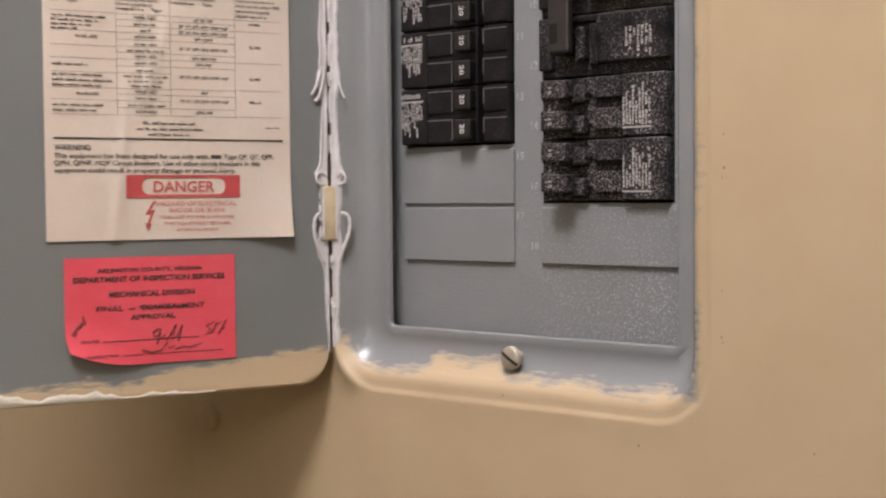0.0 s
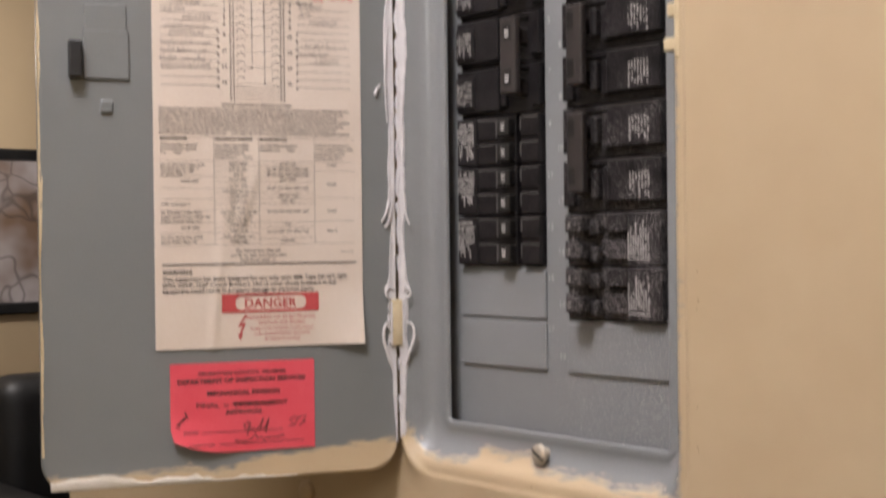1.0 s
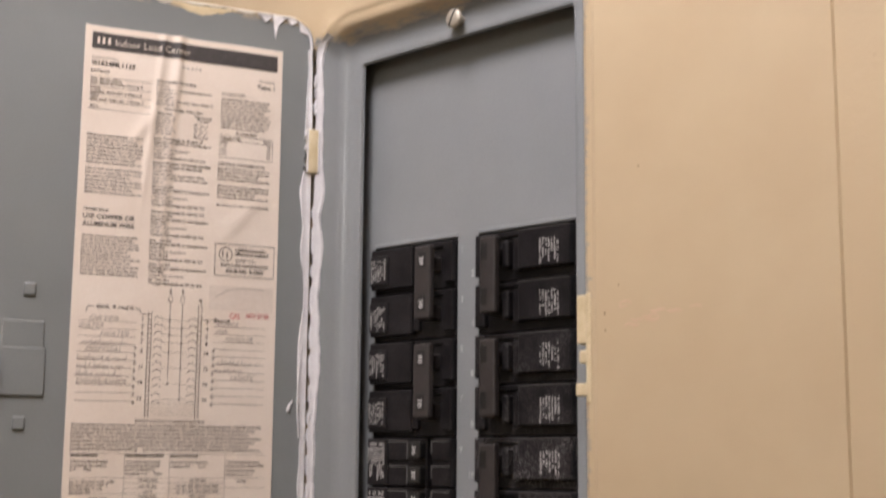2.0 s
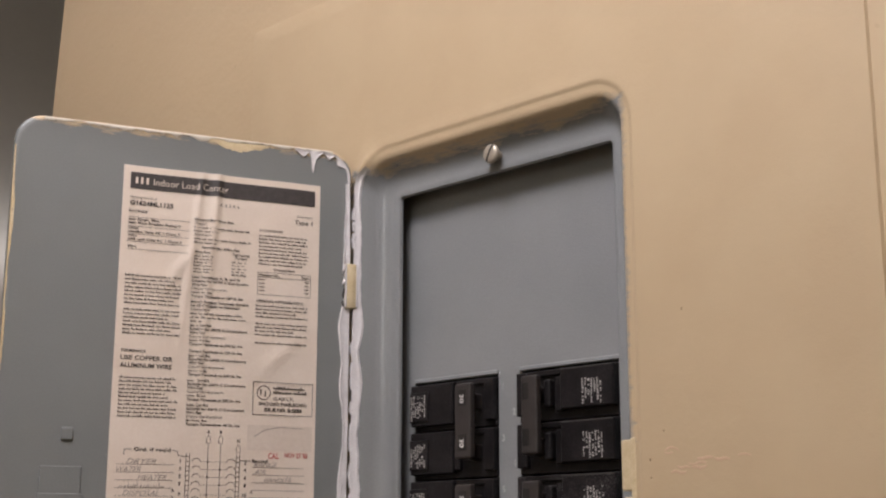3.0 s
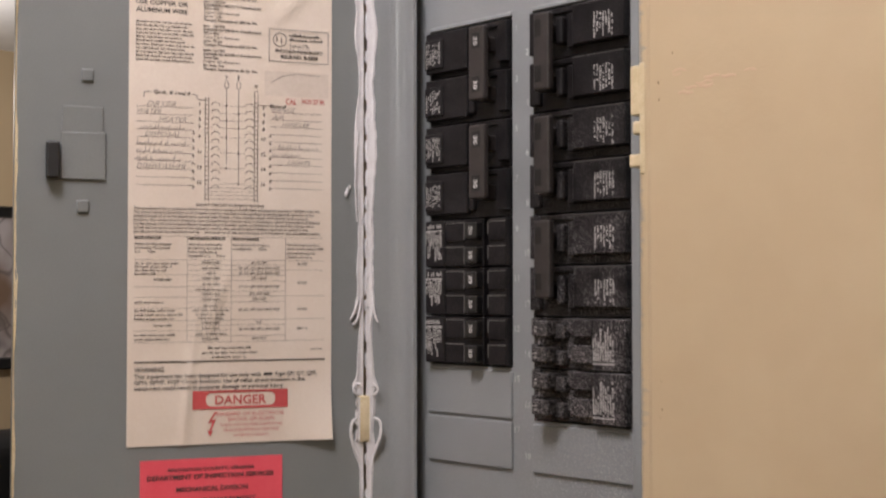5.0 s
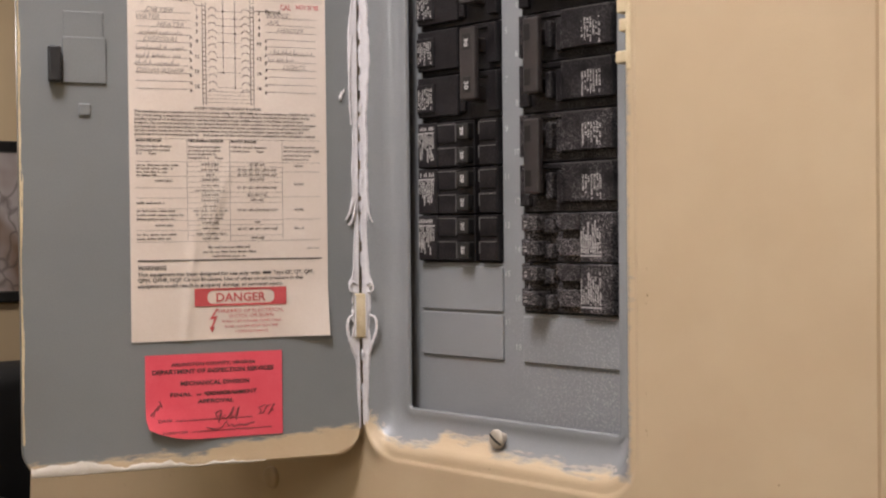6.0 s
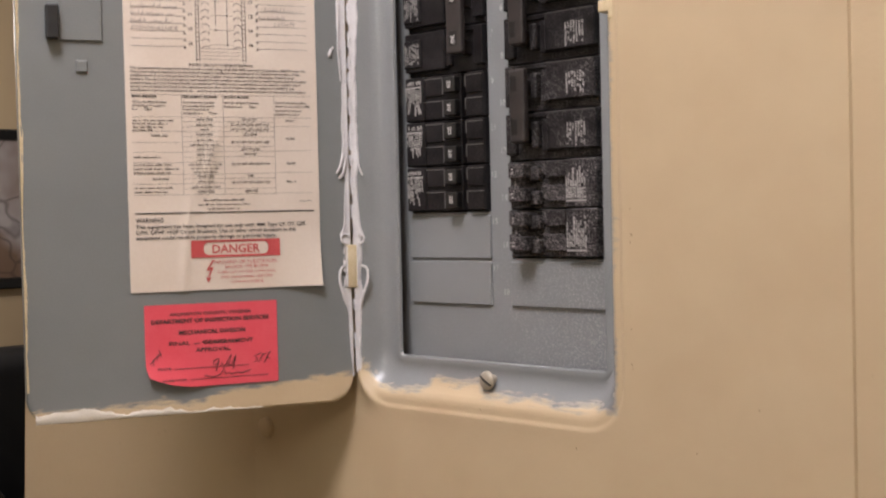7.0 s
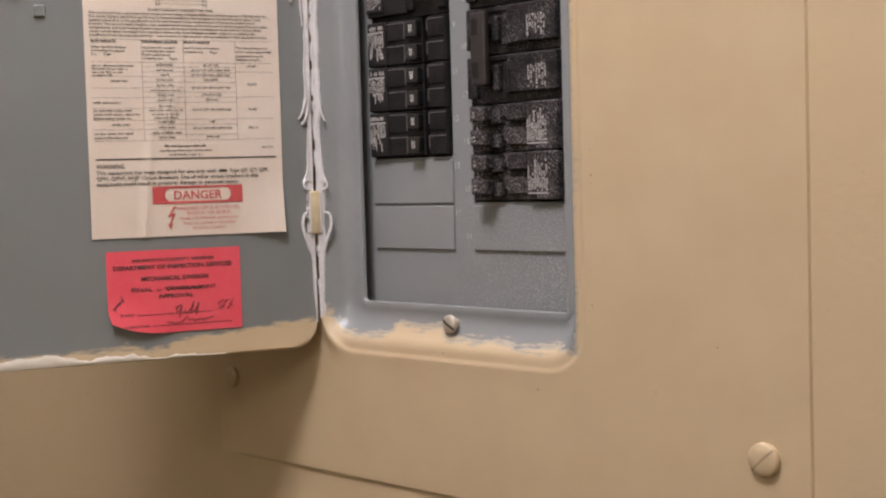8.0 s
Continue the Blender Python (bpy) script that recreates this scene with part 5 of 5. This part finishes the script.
for i in range(16):
    for k in range(5):
        flat(bm, 0.0705 + i * 0.0022, 1.5632 + k * 0.0026, 0.0705 + (i + 1) * 0.0022, 1.5632 + (k + 1) * 0.0026, -0.00012)
printed("rubbed_patch", bm, RUBBED, "greyish rubbed-out patch")

bm = bmesh.new()
lettering(bm, "CAL", 0.0820, 1.5590, 0.0030, 0.0060)
lettering(bm, "NOV 27 '85", 0.0910, 1.5598, 0.0024, 0.0125)
printed("date_stamp", bm, STAMP, "smudged red date stamp")

# danger band
bm = bmesh.new()
outer = rounded(0.0332, 0.0836, 1.3990, 1.4086, 0.0003, 6)
inner = rounded(0.0402, 0.0768, 1.4003, 1.4073, 0.0030, 6)
loft(bm, [[(x, y, 0) for x, y in outer], [(x, y, 0) for x, y in inner]])
printed("danger_band", bm, RED_INK, "red band with a pale lozenge")
bm = bmesh.new()
lettering(bm, "DANGER", 0.0585, 1.4014, 0.0046, 0.0270, align="CENTER")
for body, y, w in (("HAZARD OF ELECTRICAL", 1.3954, 0.0360), ("SHOCK OR BURN", 1.3926, 0.0245), ("TURN OFF POWER SUPPLYING", 1.3899, 0.0330), ("THIS EQUIPMENT BEFORE", 1.3872, 0.0295), ("WORKING INSIDE", 1.3845, 0.0185)):
    lettering(bm, body, 0.0640, y, 0.0019 if y > 1.392 else 0.0014, w, align="CENTER", bold=0.0)
printed("danger_lettering", bm, RED_INK, "red danger lettering")
bm = bmesh.new()
bolt = ((0.0448, 1.3975), (0.0412, 1.3918), (0.0437, 1.3922), (0.0420, 1.3878), (0.0410, 1.3884), (0.0424, 1.3848), (0.0440, 1.3880), (0.0430, 1.3880), (0.0455, 1.3938), (0.0430, 1.3934), (0.0462, 1.3976))
bm.faces.new([bm.verts.new((x, y, 0)) for x, y in reversed(bolt)])
bmesh.ops.recalc_face_normals(bm, faces=bm.faces)
printed("lightning_flash", bm, RED_INK, "red lightning flash")

# ---- pink inspection sticker ----
SX, SW, STOP, SBOT = -0.1196, 0.0740, 1.3748, 1.3293


def pink_lift(x, y):
    f = max(0.0, 1 - x / 0.040) * max(0.0, (1.3480 - y) / 0.0187)
    return 0.0005 + 0.0050 * f ** 1.4


def pink_trim(x, y):
    # a rounded and turned-up lower corner
    f = max(0.0, 1 - x / 0.030) ** 2 * max(0.0, 1 - (y - SBOT) / 0.012)
    return x + 0.0015 * f, y + 0.0065 * f


sticker = thing("inspection_sticker", "bright pink inspection sticker with a curled corner on the door", "sticker", matrix=DOOR @ Matrix.Translation((SX, 0, 0)))
part("paper", sheet(SW, SBOT, STOP, pink_lift, 36, 24, trim=pink_trim), PINK, sticker, smooth=60)
bm = bmesh.new()
for body, x, y, h, w in (("ARLINGTON COUNTY, VIRGINIA", 0.0364, 1.3686, 0.0016, 0.0455), ("DEPARTMENT OF INSPECTION SERVICES", 0.0364, 1.3646, 0.0022, 0.0655), ("MECHANICAL DIVISION", 0.0370, 1.3582, 0.0022, 0.0370), ("APPROVAL", 0.0372, 1.3484, 0.0020, 0.0195)):
    lettering(bm, body, x, y, h, w, align="CENTER", bold=0.03)
lettering(bm, "FINAL", 0.0130, 1.3524, 0.0021, 0.0115)
lettering(bm, "or", 0.0268, 1.3524, 0.0014, 0.0030)
lettering(bm, "CONCEALMENT", 0.0318, 1.3524, 0.0021, 0.0280)
lettering(bm, "DATE", 0.0064, 1.3394, 0.0013, 0.0072)
lettering(bm, "INSPECTOR", 0.0084, 1.3330, 0.0011, 0.0135)
for i in range(8):
    flat(bm, 0.0155 + i * 0.0052, 1.3394, 0.0155 + (i + 1) * 0.0052, 1.3397)
    flat(bm, 0.0240 + i * 0.0055, 1.3332, 0.0240 + (i + 1) * 0.0055, 1.3335)
part("print", laid(bm, pink_lift, 0.0002), INK, sticker, "black printed form")
# pen marks: a struck-out word and plain squiggles for the handwriting
def pen_mark(pts, w):
    bm = bmesh.new()
    stroke(bm, pts, w)
    part("pen_mark", laid(bm, pink_lift, 0.0003), INK, sticker, "handwritten pen squiggle")


pen_mark([(0.0310 + 0.0008 * q, 1.3534 + 0.0011 * math.sin(q * 2.4)) for q in range(27)], 0.0004)
pen_mark([(0.0315 + 0.0008 * q, 1.3532 + 0.0008 * math.sin(q * 1.7 + 1)) for q in range(26)], 0.0003)
pen_mark([(0.0395, 1.3440), (0.0370, 1.3425), (0.0375, 1.3405), (0.0400, 1.3412), (0.0402, 1.3440), (0.0392, 1.3395), (0.0385, 1.3372)], 0.0005)
pen_mark([(0.0405, 1.3395), (0.0420, 1.3412), (0.0425, 1.3388), (0.0445, 1.3410), (0.0470, 1.3455), (0.0450, 1.3390), (0.0475, 1.3405), (0.0498, 1.3452), (0.0480, 1.3380)], 0.0005)
pen_mark([(0.0320, 1.3352), (0.0360, 1.3340), (0.0400, 1.3345), (0.0430, 1.3378), (0.0440, 1.3350), (0.0460, 1.3362), (0.0468, 1.3346), (0.0500, 1.3358), (0.0530, 1.3352), (0.0580, 1.3366)], 0.0005)
pen_mark([(0.0640, 1.3455), (0.0605, 1.3440), (0.0625, 1.3422), (0.0600, 1.3405), (0.0632, 1.3412), (0.0652, 1.3452)], 0.00045)
pen_mark([(0.0650, 1.3445), (0.0695, 1.3462), (0.0660, 1.3402), (0.0672, 1.3425), (0.0690, 1.3425)], 0.00045)
pen_mark([(0.0030, 1.3440), (0.0045, 1.3450), (0.0040, 1.3425), (0.0025, 1.3432), (0.0055, 1.3465), (0.0065, 1.3480), (0.0060, 1.3455), (0.0080, 1.3492), (0.0085, 1.3470), (0.0072, 1.3505)], 0.00045)

# ---- far room ----
picture = thing("framed_picture", "large black-framed picture of dark branches on a pale ground", "picture", matrix=Matrix.Translation((-4.45, 1.90, 1.485)))
FW, FH = 0.62, 0.318
bm = bmesh.new()
rings = [[(d, y, z) for y, z in rounded(-FW + i, FW - i, -FH + i, FH - i, 0.003, 2)] for i, d in ((0.0, 0.0), (0.0, 0.030), (0.006, 0.034), (0.040, 0.030), (0.045, 0.012))]
loft(bm, rings)
bmesh.ops.recalc_face_normals(bm, faces=bm.faces)
part("frame", bm, FRAME_BLACK, picture, "black wooden frame")
part("print", boxed(0.004, 0.014, -FW + 0.04, FW - 0.04, -FH + 0.04, FH - 0.04), ARTWORK, picture, "print of dark branches")


def armchair():
    c = thing("armchair", "black leather armchair with a rounded high back, standing before the wall", "armchair", matrix=pose(-3.55, 1.75, 0, 0, 0, 0))
    part("seat", boxed(-0.38, 0.34, -0.36, 0.36, 0.16, 0.46, 0.06, 4), LEATHER, c, smooth=50)
    bm = boxed(-0.48, -0.24, -0.42, 0.62, 0.20, 0.985, 0.09, 5)
    part("backrest", bm, LEATHER, c, smooth=50)
    for y in (-0.49, 0.49):
        part("armrest", boxed(-0.40, 0.36, y - 0.12, y + 0.12, 0.12, 0.64, 0.07, 4), LEATHER, c, smooth=50)
    for x in (-0.36, 0.30):
        for y in (-0.40, 0.40):
            part("leg", boxed(x - 0.03, x + 0.03, y - 0.03, y + 0.03, 0.0, 0.16, 0.005), FRAME_BLACK, c)
    return c


armchair()
